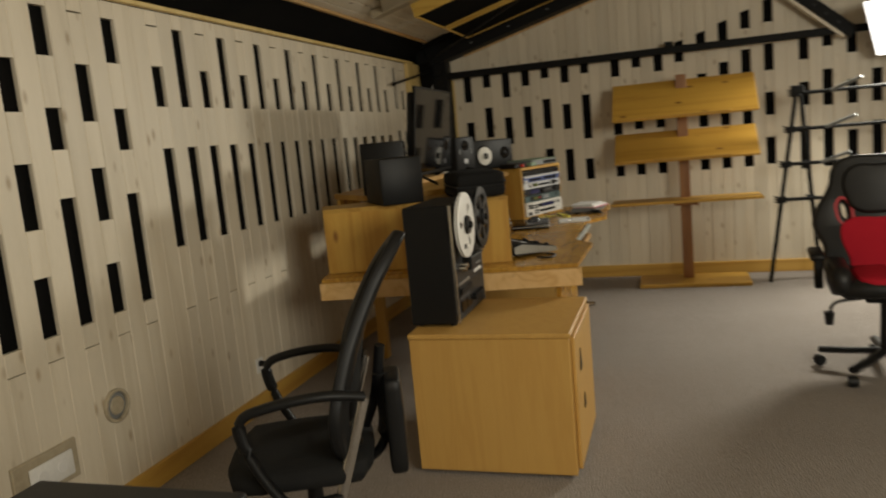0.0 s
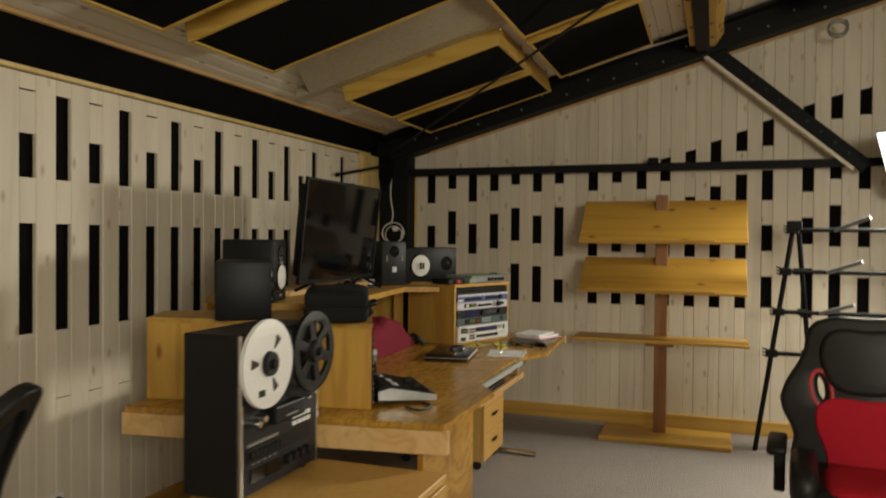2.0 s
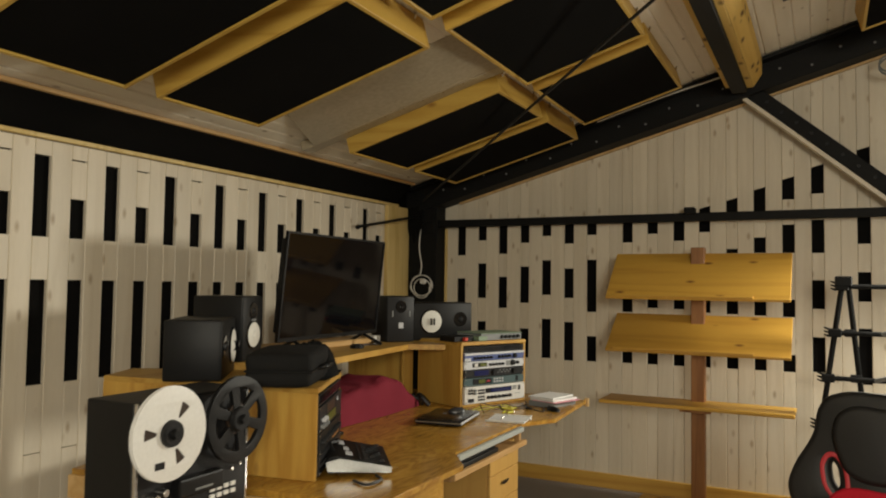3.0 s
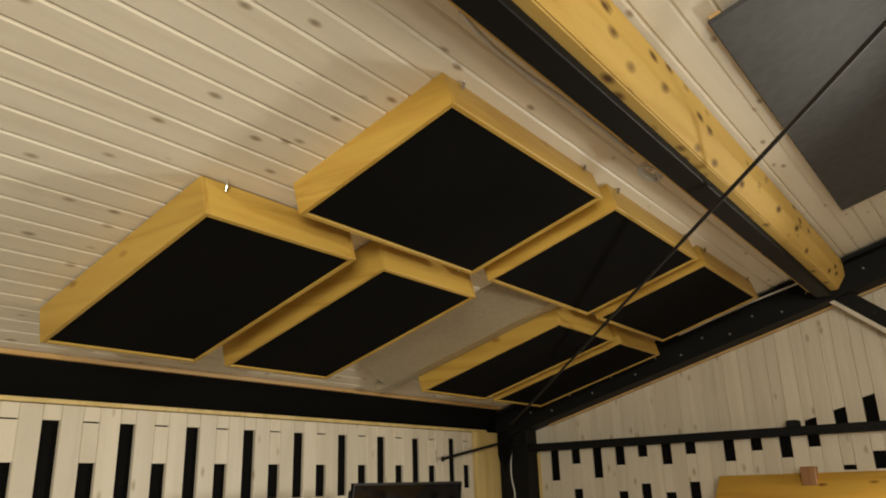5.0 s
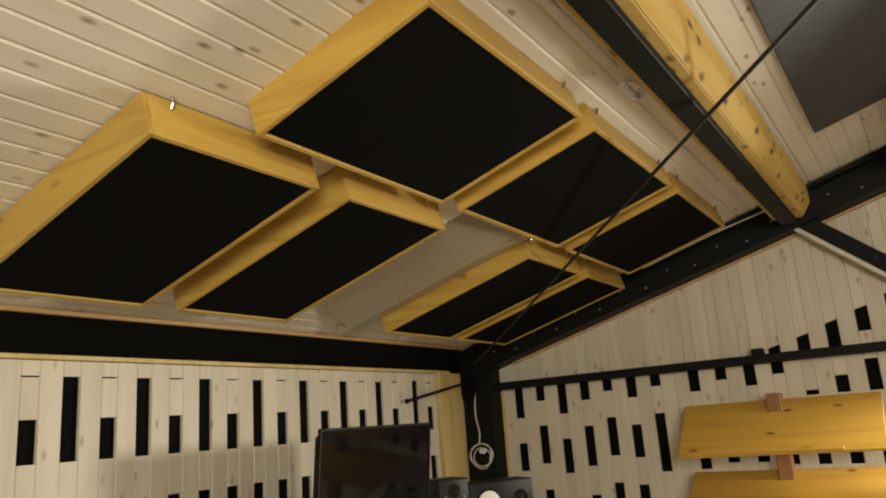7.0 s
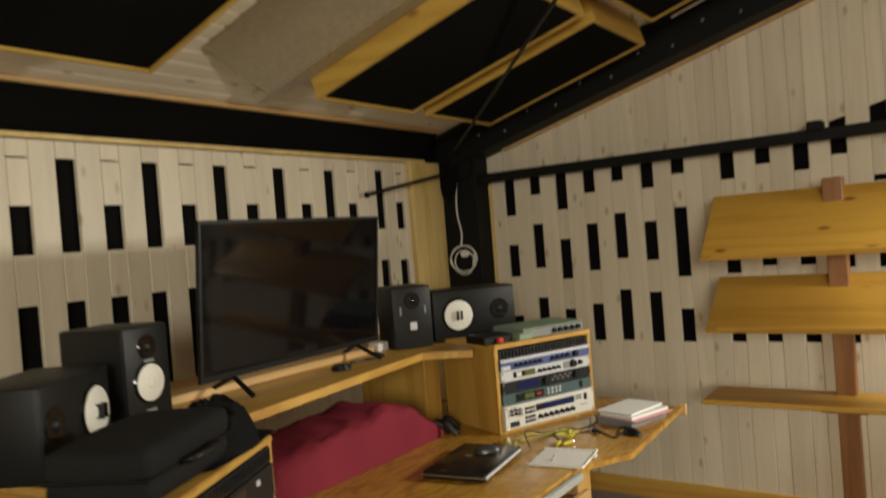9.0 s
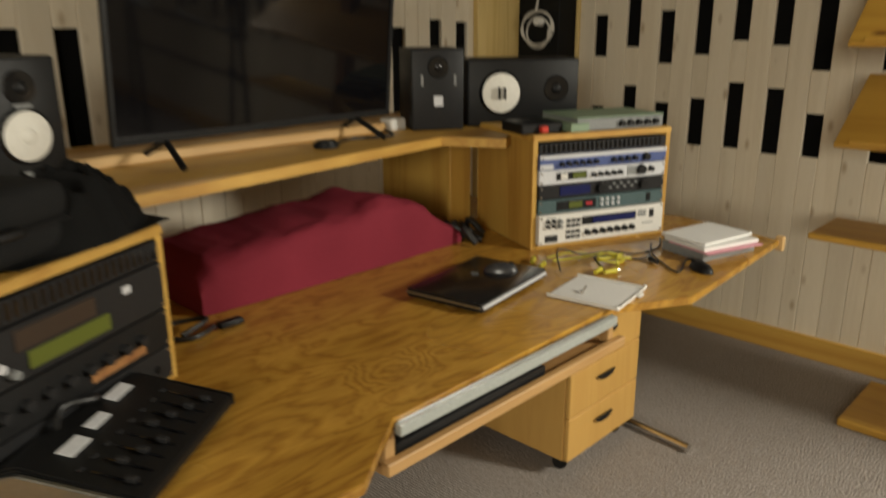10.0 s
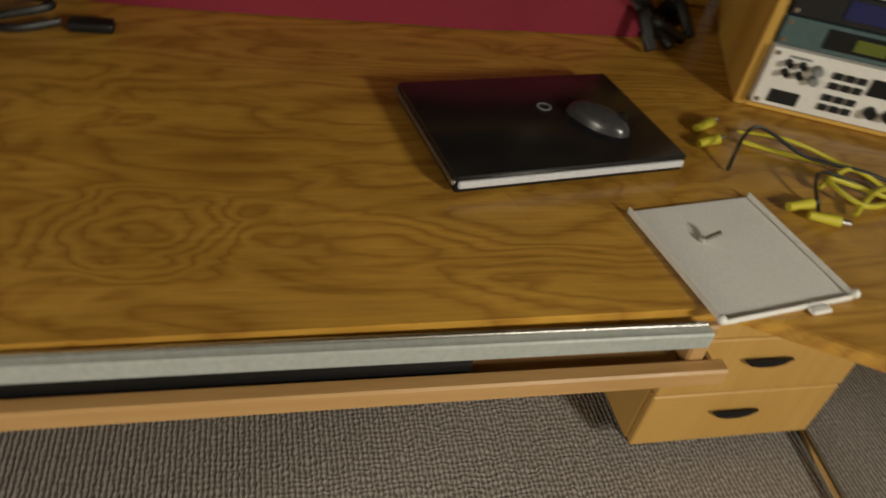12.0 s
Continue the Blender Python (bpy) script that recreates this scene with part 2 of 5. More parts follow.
M_ALU = mat("aluminium", speckle((0.36, 0.37, 0.36), (0.46, 0.47, 0.46), 120, 0.1), 0.38, 1.0)
M_STRIP = mat("pale_grey_strip", speckle((0.30, 0.32, 0.30), (0.40, 0.42, 0.40), 120, 0.1), 0.35)
M_WHITE = mat("white_plastic", speckle((0.70, 0.69, 0.66), (0.78, 0.77, 0.74), 90, 0.05), 0.45)
M_PAPER = mat("white_paper", speckle((0.66, 0.65, 0.63), (0.76, 0.75, 0.73), 200, 0.1), 0.7)
M_GREY = mat("grey_plastic", speckle((0.17, 0.18, 0.18), (0.23, 0.235, 0.235), 120, 0.1), 0.5)
M_DKGREY = mat("dark_grey_panel", speckle((0.010, 0.010, 0.011), (0.020, 0.020, 0.021), 200, 0.2), 0.45, spec=0.25)
M_MAROON = mat("maroon_cloth", speckle((0.15, 0.015, 0.027), (0.235, 0.028, 0.046), 500, 0.5, 5.0), 0.85, spec=0.15)
M_RED = mat("red_mesh_cloth", speckle((0.36, 0.008, 0.020), (0.52, 0.018, 0.035), 600, 0.6), 0.8, spec=0.15)
M_REDTRIM = mat("red_trim", (0.45, 0.02, 0.03), 0.5)
M_YELLOW = mat("yellow_rubber", (0.50, 0.44, 0.03), 0.5)
M_TAPE = mat("brown_tape", (0.035, 0.022, 0.015), 0.35)
M_LID = mat("laptop_lid", speckle((0.007, 0.007, 0.008), (0.011, 0.011, 0.012), 40, 0.02), 0.24)
M_GREENLCD = mat("green_display", (0.10, 0.12, 0.02), 0.3)
M_BLUE = mat("blue_front_panel", speckle((0.05, 0.08, 0.22), (0.08, 0.11, 0.28), 100, 0.05), 0.4)
M_DKBLUE = mat("blue_display", (0.012, 0.016, 0.08), 0.2)
M_SILVER = mat("silver_front_panel", speckle((0.50, 0.51, 0.54), (0.60, 0.61, 0.63), 140, 0.05), 0.4)
M_TEAL = mat("teal_front_panel", speckle((0.045, 0.085, 0.09), (0.075, 0.115, 0.12), 100, 0.05), 0.4)
M_OFFWHITE = mat("cream_front_panel", speckle((0.62, 0.60, 0.56), (0.70, 0.68, 0.64), 140, 0.05), 0.45)
M_GREEN = mat("pale_green_panel", speckle((0.16, 0.24, 0.15), (0.24, 0.32, 0.22), 140, 0.05), 0.45)
M_PINK = mat("pink_paper", (0.65, 0.30, 0.36), 0.7)
M_CONE = mat("white_speaker_cone", speckle((0.66, 0.64, 0.58), (0.76, 0.74, 0.68), 60, 0.1), 0.6)
M_CABLE = mat("black_rubber", (0.010, 0.010, 0.010), 0.5)
M_CABLEW = mat("white_cable", (0.62, 0.60, 0.55), 0.5)
M_REDBTN = mat("red_button", (0.55, 0.04, 0.02), 0.4)


def glow(nt, b):
    b.inputs["Base Color"].default_value = (0.8, 0.8, 0.78, 1)
    b.inputs["Emission Color"].default_value = (1.0, 0.97, 0.92, 1)
    b.inputs["Emission Strength"].default_value = 3.0


M_DIFF = mat("lit_diffuser", glow, 0.9)


# ---- mesh tools ----
def thing(name, label, category, group="", kind="", at=(0, 0, 0), rz=0.0):
    ob = new(name)
    ob.empty_display_size = 0.05
    ob.matrix_world = pose(*at, 0, 0, rz)
    return tagged(ob, label, category, group, kind)


def part(name, bm, material, parent=None, label="", smooth=None):
    me = bpy.data.meshes.new(name)
    bmesh.ops.recalc_face_normals(bm, faces=bm.faces)
    bm.to_mesh(me)
    bm.free()
    me.materials.append(material)
    if smooth:
        for p in me.polygons:
            p.use_smooth = True
        me.set_sharp_from_angle(angle=radians(smooth))
    ob = new(name, me)
    if parent:
        ob.parent = parent
    if label:
        ob["label"] = label
    return ob


def bx(x0, x1, y0, y1, z0, z1, bev=0.0, seg=1, m=None, bm=None):
    """A box, its edges rounded by bev, put through the matrix m."""
    b = bmesh.new()
    bmesh.ops.create_cube(b, size=1.0)
    for v in b.verts:
        v.co = Vector(((x0 + x1) / 2 + v.co.x * (x1 - x0), (y0 + y1) / 2 + v.co.y * (y1 - y0), (z0 + z1) / 2 + v.co.z * (z1 - z0)))
    if bev:
        bmesh.ops.bevel(b, geom=b.edges[:], offset=bev, segments=seg, affect="EDGES", profile=0.5)
    if m:
        b.transform(m)
    return merge(bm, b)


def merge(bm, b):
    if bm is None:
        return b
    me = bpy.data.meshes.new("tmp")
    b.to_mesh(me)
    b.free()
    bm.from_mesh(me)
    bpy.data.meshes.remove(me)
    return bm


def cyl(r0, r1, z0, z1, seg=20, m=None, bm=None, bev=0.0):
    b = bmesh.new()
    bmesh.ops.create_cone(b, cap_ends=True, segments=seg, radius1=r0, radius2=r1, depth=z1 - z0, matrix=Matrix.Translation((0, 0, (z0 + z1) / 2)))
    if bev:
        bmesh.ops.bevel(b, geom=[e for e in b.edges if len(e.link_faces) == 2 and e.calc_face_angle() > 1.0], offset=bev, segments=2, affect="EDGES")
    if m:
        b.transform(m)
    return merge(bm, b)


def ball(r, m=None, bm=None, seg=14):
    b = bmesh.new()
    bmesh.ops.create_uvsphere(b, u_segments=seg, v_segments=max(6, seg // 2), radius=r)
    if m:
        b.transform(m)
    return merge(bm, b)


def prism(poly, z0, z1, bev=0.0, m=None, bm=None):
    """A flat outline in x and y, raised from z0 to z1."""
    b = bmesh.new()
    lo = [b.verts.new((x, y, z0)) for x, y in poly]
    hi = [b.verts.new((x, y, z1)) for x, y in poly]
    b.faces.new(lo[::-1])
    b.faces.new(hi)
    n = len(poly)
    for k in range(n):
        b.faces.new((lo[k], lo[(k + 1) % n], hi[(k + 1) % n], hi[k]))
    if bev:
        bmesh.ops.bevel(b, geom=b.edges[:], offset=bev, segments=2, affect="EDGES")
    if m:
        b.transform(m)
    return merge(bm, b)


def spline(pts, n=8):
    """A smooth line through the points."""
    p = [Vector(q) for q in pts]
    out = []
    for k in range(len(p) - 1):
        a, b, c, d = p[max(k - 1, 0)], p[k], p[k + 1], p[min(k + 2, len(p) - 1)]
        for i in range(n):
            t = i / n
            out.append(0.5 * (2 * b + (c - a) * t + (2 * a - 5 * b + 4 * c - d) * t * t + (3 * b - a - 3 * c + d) * t ** 3))
    return out + [p[-1]]


def tube(pts, r, seg=8, n=8, bm=None, smooth=True, flat=1.0, close=False):
    """A round bar along a smooth line; flat < 1 makes it a strip."""
    line = spline(pts, n) if smooth and len(pts) > 2 else [Vector(q) for q in pts]
    b = bmesh.new()
    rings, up = [], Vector((0, 0, 1))
    for k, q in enumerate(line):
        d = (line[min(k + 1, len(line) - 1)] - line[max(k - 1, 0)]).normalized()
        ref = up if abs(d.z) < 0.95 else Vector((1, 0, 0))
        s = d.cross(ref).normalized()
        u = s.cross(d).normalized()
        rings.append([b.verts.new(q + r * (s * math.cos(a) + u * flat * math.sin(a))) for a in (2 * math.pi * i / seg for i in range(seg))])
    for p, q in zip(rings, rings[1:]):
        for i in range(seg):
            b.faces.new((p[i], p[(i + 1) % seg], q[(i + 1) % seg], q[i]))
    b.faces.new(rings[0][::-1])
    b.faces.new(rings[-1])
    return merge(bm, b)


def sheet(outlines, thick, bev=0.0, m=None, res=6):
    """A plate with rounded outlines, the later ones holes; each is a closed list of x, y."""
    cu = bpy.data.curves.new("tmp", "CURVE")
    cu.dimensions, cu.fill_mode, cu.extrude, cu.bevel_depth, cu.bevel_resolution, cu.resolution_u = "2D", "BOTH", thick / 2, bev, 2, res
    for pts, smooth in outlines:
        sp = cu.splines.new("BEZIER" if smooth else "POLY")
        sp.use_cyclic_u = True
        if smooth:
            sp.bezier_points.add(len(pts) - 1)
            for q, (x, y) in zip(sp.bezier_points, pts):
                q.co = (x, y, 0)
                q.handle_left_type = q.handle_right_type = "AUTO"
        else:
            sp.points.add(len(pts) - 1)
            for q, (x, y) in zip(sp.points, pts):
                q.co = (x, y, 0, 1)
    ob = bpy.data.objects.new("tmp", cu)
    scene.collection.objects.link(ob)
    me = bpy.data.meshes.new_from_object(ob.evaluated_get(bpy.context.evaluated_depsgraph_get()))
    b = bmesh.new()
    b.from_mesh(me)
    bpy.data.meshes.remove(me)
    bpy.data.objects.remove(ob)
    bpy.data.curves.remove(cu)
    bmesh.ops.remove_doubles(b, verts=b.verts, dist=1e-5)
    if m:
        b.transform(m)
    return b


def solid(name, *a, material, label, category, bev=0.003, seg=1, kind="", group="", m=None):
    ob = part(name, bx(*a, bev, seg, m), material)
    return tagged(ob, label, category, group, kind)


# ---- setting ----
XL, YB, XR, YN = -1.20, 7.75, 5.0, -2.2


def roof(x):
    return 2.245 + 0.28 * (x + 1.03)


tagged(part("floor", bx(XL - 0.2, XR + 0.2, YN - 0.2, YB + 0.2, -0.12, 0.0), M_CARPET), "grey-beige ribbed loop carpet over the whole floor", "floor", kind="structure")
wall_left = tagged(part("wall_left", bx(XL - 0.16, XL - 0.028, YN - 0.2, YB + 0.2, 0, 2.3), M_FABRIC), "black cloth wall behind slotted whitewashed pine boards", "wall", kind="structure")
wall_gable = tagged(part("wall_gable", prism([(XL - 0.16, 0.0), (XR, 0.0), (XR, roof(XR)), (XL - 0.16, roof(XL - 0.16))], 0.028, 0.16, m=Matrix.Translation((0, YB, 0)) @ pose(0, 0, 0, 90, 0, 0) @ Matrix.Scale(-1, 4, (0, 0, 1))), M_FABRIC),
                    "black cloth gable wall behind slotted whitewashed pine boards", "wall", kind="structure")
tagged(part("wall_right", bx(XR, XR + 0.15, YN - 0.2, YB + 0.2, 0, 4.0), M_BOARD), "plain whitewashed pine wall closing the room", "wall", kind="structure")
tagged(part("wall_near", bx(XL - 0.16, XR + 0.15, YN - 0.15, YN, 0, 4.0), M_BOARD), "plain whitewashed pine wall behind the walk", "wall", kind="structure")

# ceiling: grooved boards along y on the sloping roof
bm = bmesh.new()
W = 0.0885
n = int((XR + 0.2 - (-1.1495)) / W) + 1
TILT_ROOF = Matrix.Rotation(-math.atan(0.28), 4, "Y")
for k in range(n):
    x = -1.1495 + k * W
    s = math.hypot(1, 0.28)
    b = bmesh.new()
    g, d = 0.008, 0.006
    prof = [(0.0005, d), (g, 0), (W * s - g, 0), (W * s - 0.0005, d), (W * s - 0.0005, 0.03), (0.0005, 0.03)]
    ring0 = [b.verts.new((u, YN - 0.2, w)) for u, w in prof]
    ring1 = [b.verts.new((u, YB + 0.2, w)) for u, w in prof]
    b.faces.new(ring0)
    b.faces.new(ring1[::-1])
    for i in range(6):
        b.faces.new((ring0[i], ring0[(i + 1) % 6], ring1[(i + 1) % 6], ring1[i]))
    b.transform(Matrix.Translation((x, 0, roof(x))) @ TILT_ROOF)
    merge(bm, b)
ceiling = tagged(part("ceiling", bm, M_CEIL), "sloping whitewashed tongue-and-groove pine ceiling boards", "ceiling", kind="structure")
tagged(part("roof_deck", bx(XL - 0.3, XR + 0.4, YN - 0.3, YB + 0.3, 0.035, 0.08, m=Matrix.Translation((0, 0, roof(0))) @ TILT_ROOF), M_FABRIC), "dark roof deck above the ceiling boards", "roof", kind="structure")

# slanted black absorber band between left wall and ceiling
s2 = math.sqrt(0.5)
band = thing("bass_absorber", "long slanted black cloth absorber between wall and ceiling", "acoustic panel")
b = bmesh.new()
cs = [(-1.20, 2.075), (-1.035, 2.245), (-1.20, 2.28)]
r0 = [b.verts.new((x, YN, z)) for x, z in cs]
r1 = [b.verts.new((x, 7.42, z)) for x, z in cs]
b.faces.new(r0)
b.faces.new(r1[::-1])
for i in range(3):
    b.faces.new((r0[i], r0[(i + 1) % 3], r1[(i + 1) % 3], r1[i]))
part("cloth_front", b, M_FABRIC, band)
part("lower_batten", bx(-1.197, -1.168, YN, 7.42, 2.058, 2.078, 0.003), M_CORNER, band, "yellow pine batten")
part("upper_batten", bx(-1.045, -1.02, YN, 7.42, 2.222, 2.243, 0.003), M_RAW, band, "pale pine batten")

tagged(part("baseboard", bx(XL, XL + 0.02, YN, 7.42, 0.0, 0.10, 0.003), M_PINE_Y), "yellow oiled pine skirting board", "skirting", kind="structure")
tagged(part("baseboard", bx(-0.9, XR, YB - 0.02, YB, 0.0, 0.105, 0.003), M_PINE_X), "yellow oiled pine skirting board", "skirting", kind="structure")

# corner column, rafter, tie and brace
tagged(part("corner_board", bx(-1.20, -1.165, 7.26, 7.585, 0.1, 2.06, 0.003), M_CORNER), "upright yellow pine corner board", "board", kind="structure")
col = thing("steel_column", "black painted steel column in the corner", "column", kind="structure")
part("web", bx(-1.19, -0.915, 7.59, 7.745, 0, 2.20, 0.004), M_STEEL, col)
part("gusset", prism([(-1.19, 1.88), (-0.95, 1.96), (-0.92, 2.07), (-1.0, 2.22), (-1.19, 2.20)], 0.0, 0.012, m=Matrix.Translation((0, 7.585, 0)) @ pose(0, 0, 0, 90, 0, 0)), M_STEEL, col)
part("base_plate", bx(-1.16, -0.88, 7.55, 7.745, 0, 0.012, 0.002), M_STEEL, col)
rag = [(-1.16, 2.06), (-1.02, 2.08), (-1.035, 1.90), (-1.06, 1.82), (-1.075, 1.87), (-1.10, 1.77), (-1.125, 1.86), (-1.145, 1.83), (-1.16, 1.90)]
part("torn_cloth", prism(rag, 0.0, 0.004, m=Matrix.Translation((0, 7.555, 0)) @ pose(0, 0, 0, 90, 0, 0)), M_FABRIC, col, "torn black cloth edge")
tagged(part("corner_strip", bx(-0.912, -0.893, 7.728, 7.747, 0.106, 1.90, 0.002), M_CORNER), "thin yellow pine strip beside the column", "strip", kind="structure")
rafter = thing("steel_rafter", "black painted steel rafter with bolts along the gable", "beam", kind="structure")
MR = Matrix.Translation((0, 0, roof(0))) @ TILT_ROOF
part("web", bx(-1.15, 6.3, 7.55, 7.75, -0.200, -0.01, 0.003, m=MR), M_STEEL, rafter)
part("flange", bx(-1.15, 6.3, 7.46, 7.75, -0.035, -0.012, 0.002, m=MR), M_STEEL, rafter)
for k in range(34):
    part("bolt", cyl(0.008, 0.006, 0, 0.007, 8, m=MR @ pose(-0.9 + k * 0.18, 7.55, -0.10 - 0.05 * (k % 2), 90, 0, 0)), M_GREY, rafter, "pale bolt head")
part("lower_batten", bx(-0.86, 4.6, 7.70, 7.732, -0.216, -0.202, 0.002, m=MR), M_RAW, rafter, "thin pale pine batten")
tie = thing("steel_tie", "black steel tie rail across the gable wall", "rail", kind="structure")
part("rail", bx(-0.92, 4.6, 7.62, 7.67, 1.905, 1.962, 0.004), M_STEEL, tie)
part("clamp", bx(0.98, 1.05, 7.60, 7.69, 1.95, 2.00, 0.006), M_STEEL, tie)
brace = thing("steel_brace", "black steel diagonal brace with a row of bolts", "brace", kind="structure")
d = Vector((2.36 - 1.36, 0, 1.93 - 2.80))
MB = Matrix.Translation((1.36, 7.62, 2.80)) @ Matrix.Rotation(math.atan2(0.87, 1.0), 4, "Y")
part("bar", bx(0, d.length + 0.05, -0.03, 0.03, -0.045, 0.045, 0.004, m=MB), M_STEEL, brace)
part("wood_batten", bx(0, d.length, -0.02, 0.05, -0.075, -0.048, 0.003, m=MB), M_BOARD, brace, "pale batten below the bar")
for k in range(11):
    part("bolt", cyl(0.011, 0.009, 0, 0.009, 8, m=MB @ pose(0.08 + k * 0.115, -0.03, 0.0, 90, 0, 0)), M_DKGREY, brace)

# ridge purlin: pine on both sides of a black steel strip
purlin = thing("purlin", "yellow pine purlin with a black steel underside", "beam", kind="structure")
part("timber", bx(1.30, 1.376, YN, 7.5, 2.755, 2.905, 0.003), M_KNOTTY, purlin)
part("timber", bx(1.379, 1.432, YN, 7.5, 2.754, 2.905, 0.003), M_KNOTTY, purlin)
part("cant_board", prism([(1.434, 2.757), (1.486, 2.835), (1.486, 2.935), (1.434, 2.92)], YN, 7.5, 0.002, m=Matrix(((1, 0, 0, 0), (0, 0, 1, 0), (0, 1, 0, 0), (0, 0, 0, 1)))), M_KNOTTY, purlin)
part("steel_strip", bx(1.305, 1.395, YN, 7.48, 2.72, 2.754, 0.003), M_STEEL, purlin)
part("side_board", bx(1.262, 1.297, YN, 7.5, 2.765, 2.885, 0.004), M_KNOTTY, purlin)

# ---- hanging ceiling panels ----
def ceiling_panel(x0, x1, y0, y1, z0, x_ref, slope, depth=0.125):
    """A pine frame round black cloth; z0 is the underside's height at x_ref."""
    p = thing("ceiling_panel", "hanging black cloth acoustic panel in a yellow pine frame", "acoustic panel", "ceiling panels")
    th = math.atan(slope)
    L = (x1 - x0) / math.cos(th)
    m = Matrix.Translation((x0, y0, z0 + slope * (x0 - x_ref))) @ Matrix.Rotation(-th, 4, "Y")
    w, f = y1 - y0, 0.018
    part("frame_side", bx(0, L, 0, f, 0, depth, 0.002, m=m), M_FRAME_X, p)
    part("frame_side", bx(0, L, w - f, w, 0, depth, 0.002, m=m), M_FRAME_X, p)
    part("frame_end", bx(0, f, f, w - f, 0, depth, 0.002, m=m), M_FRAME_Y, p)
    part("frame_end", bx(L - f, L, f, w - f, 0, depth, 0.002, m=m), M_FRAME_Y, p)
    part("cloth", bx(f, L - f, f, w - f, 0.006, 0.05, 0.003, m=m), M_FABRIC, p, "taut black cloth")
    for yy in (0.09, w - 0.09):
        h = tube([(L - 0.0, yy, depth - 0.03), (L + 0.012, yy, depth - 0.01), (L + 0.018, yy, depth + 0.025), (L + 0.075, yy + 0.012, depth + 0.05)], 0.0055, 6)
        h.transform(m)
        part("hook", h, M_CHROME, p, "bent wire hook", 60)
    return p


for y0, y1 in ((3.705, 4.366), (4.518, 5.148), (5.93, 6.60), (6.71, 7.335)):
    ceiling_panel(-0.628, 0.318, y0, y1, 2.471, 0.318, 0.283, 0.14)
for y0, y1 in ((3.99, 4.973), (5.10, 6.06), (6.18, 7.145)):
    ceiling_panel(0.415, 1.046, y0, y1, 2.707, 1.046, 0.297)
ceiling_panel(2.03, 2.95, 6.45, 7.07, 2.90, 2.03, 0.28)
boxing = thing("beam_boxing", "pale painted boxing round a hidden beam under the ceiling", "beam", kind="structure")
b = bmesh.new()
cant = [(-0.70, 5.40, -0.004), (0.46, 5.40, -0.004), (0.46, 5.83, -0.055), (-0.86, 5.83, -0.055), (-0.70, 5.40, 0.02), (0.46, 5.40, 0.02), (0.46, 5.83, 0.02), (-0.86, 5.83, 0.02)]
cv = [b.verts.new(MR @ Vector(q)) for q in cant]
for q in ((0, 1, 2, 3), (7, 6, 5, 4), (0, 4, 5, 1), (1, 5, 6, 2), (2, 6, 7, 3), (3, 7, 4, 0)):
    b.faces.new([cv[i] for i in q])
part("canted_board", b, M_BOXING, boxing)
part("casing", bx(-0.95, 0.46, 5.832, 5.926, -0.058, -0.004, 0.003, m=MR), M_BOXING, boxing)
for k in range(9):
    part("nail", cyl(0.005, 0.005, 0.0, 0.002, 8, m=MR @ Matrix.Translation((-0.62 + 0.125 * k, 5.85, -0.060))), M_CHROME, boxing)
membrane = thing("ceiling_membrane", "dark grey membrane sheet fixed under the ceiling boards", "acoustic panel")
part("sheet", bx(1.705, 3.0, 4.48, 6.585, -0.035, -0.018, 0.004, m=MR), M_MEMBRANE, membrane)
part("edge_batten", bx(1.712, 1.75, 4.49, 6.575, -0.0175, -0.002, 0.002, m=MR), M_RAW, membrane, "raw pine edge batten")

# ---- desk ----
DZ = 0.74
desk = thing("studio_desk", "large oiled plywood studio desk with angled ends", "desk")
top = [(-0.69, 4.235), (0.55, 4.42), (0.56, 5.03), (0.438, 5.20), (0.425, 6.0), (0.545, 6.20), (0.50, 6.93), (0.10, 7.02), (-0.75, 6.75), (-0.95, 6.2), (-0.95, 5.2)]
part("desktop", prism(top, DZ - 0.022, DZ, 0.002), M_PLY, desk, "oiled plywood with flame grain")
part("near_apron", bx(-0.012, 1.27, -0.008, 0.024, -0.108, -0.023, 0.003, m=Matrix.Translation((-0.69, 4.236, DZ)) @ pose(0, 0, 0, 0, 0, 8.5)), M_RAW, desk, "pale pine edge strip")
part("side_panel", bx(0.435, 0.458, 4.46, 5.06, 0.02, DZ - 0.023, 0.002), M_PLY, desk)
part("rail_strip", bx(0.4385, 0.457, 5.205, 5.965, DZ - 0.036, DZ - 0.012, 0.002), M_STRIP, desk, "grey metal edge strip")
part("bright_bead", bx(0.4395, 0.446, 5.21, 5.96, DZ - 0.0118, DZ - 0.007, 0.001), M_CHROME, desk, "bright metal bead")
part("end_bracket", bx(0.485, 0.515, 6.93, 6.95, DZ - 0.04, DZ + 0.012, 0.004), M_RAW, desk)
part("leg", bx(-0.88, -0.82, 5.3, 5.36, 0.0, DZ - 0.023, 0.003), M_PINE_Z, desk)
part("leg", bx(-0.72, -0.66, 6.5, 6.56, 0.0, DZ - 0.023, 0.003), M_PINE_Z, desk)
part("leg", bx(-0.42, -0.35, 6.74, 6.81, 0.0, DZ - 0.023, 0.003), M_PINE_Z, desk)
part("floor_foot", tube([(0.10, 6.66, 0.017), (0.385, 6.635, 0.017)], 0.017, 10, smooth=False), M_CHROME, desk, "chrome tube foot", 50)
tray = thing("keyboard_tray", "pale pine pull-out keyboard tray under the desk", "tray")
# board wears the darkened pine, standing in for shade below the desktop
part("board", bx(0.10, 0.4295, 5.18, 6.02, DZ - 0.12, DZ - 0.102, 0.003), M_TRAY_SHADED, tray)
part("front_lip", bx(0.430, 0.452, 5.175, 6.02, DZ - 0.113, DZ - 0.086, 0.003), M_TRAY, tray)
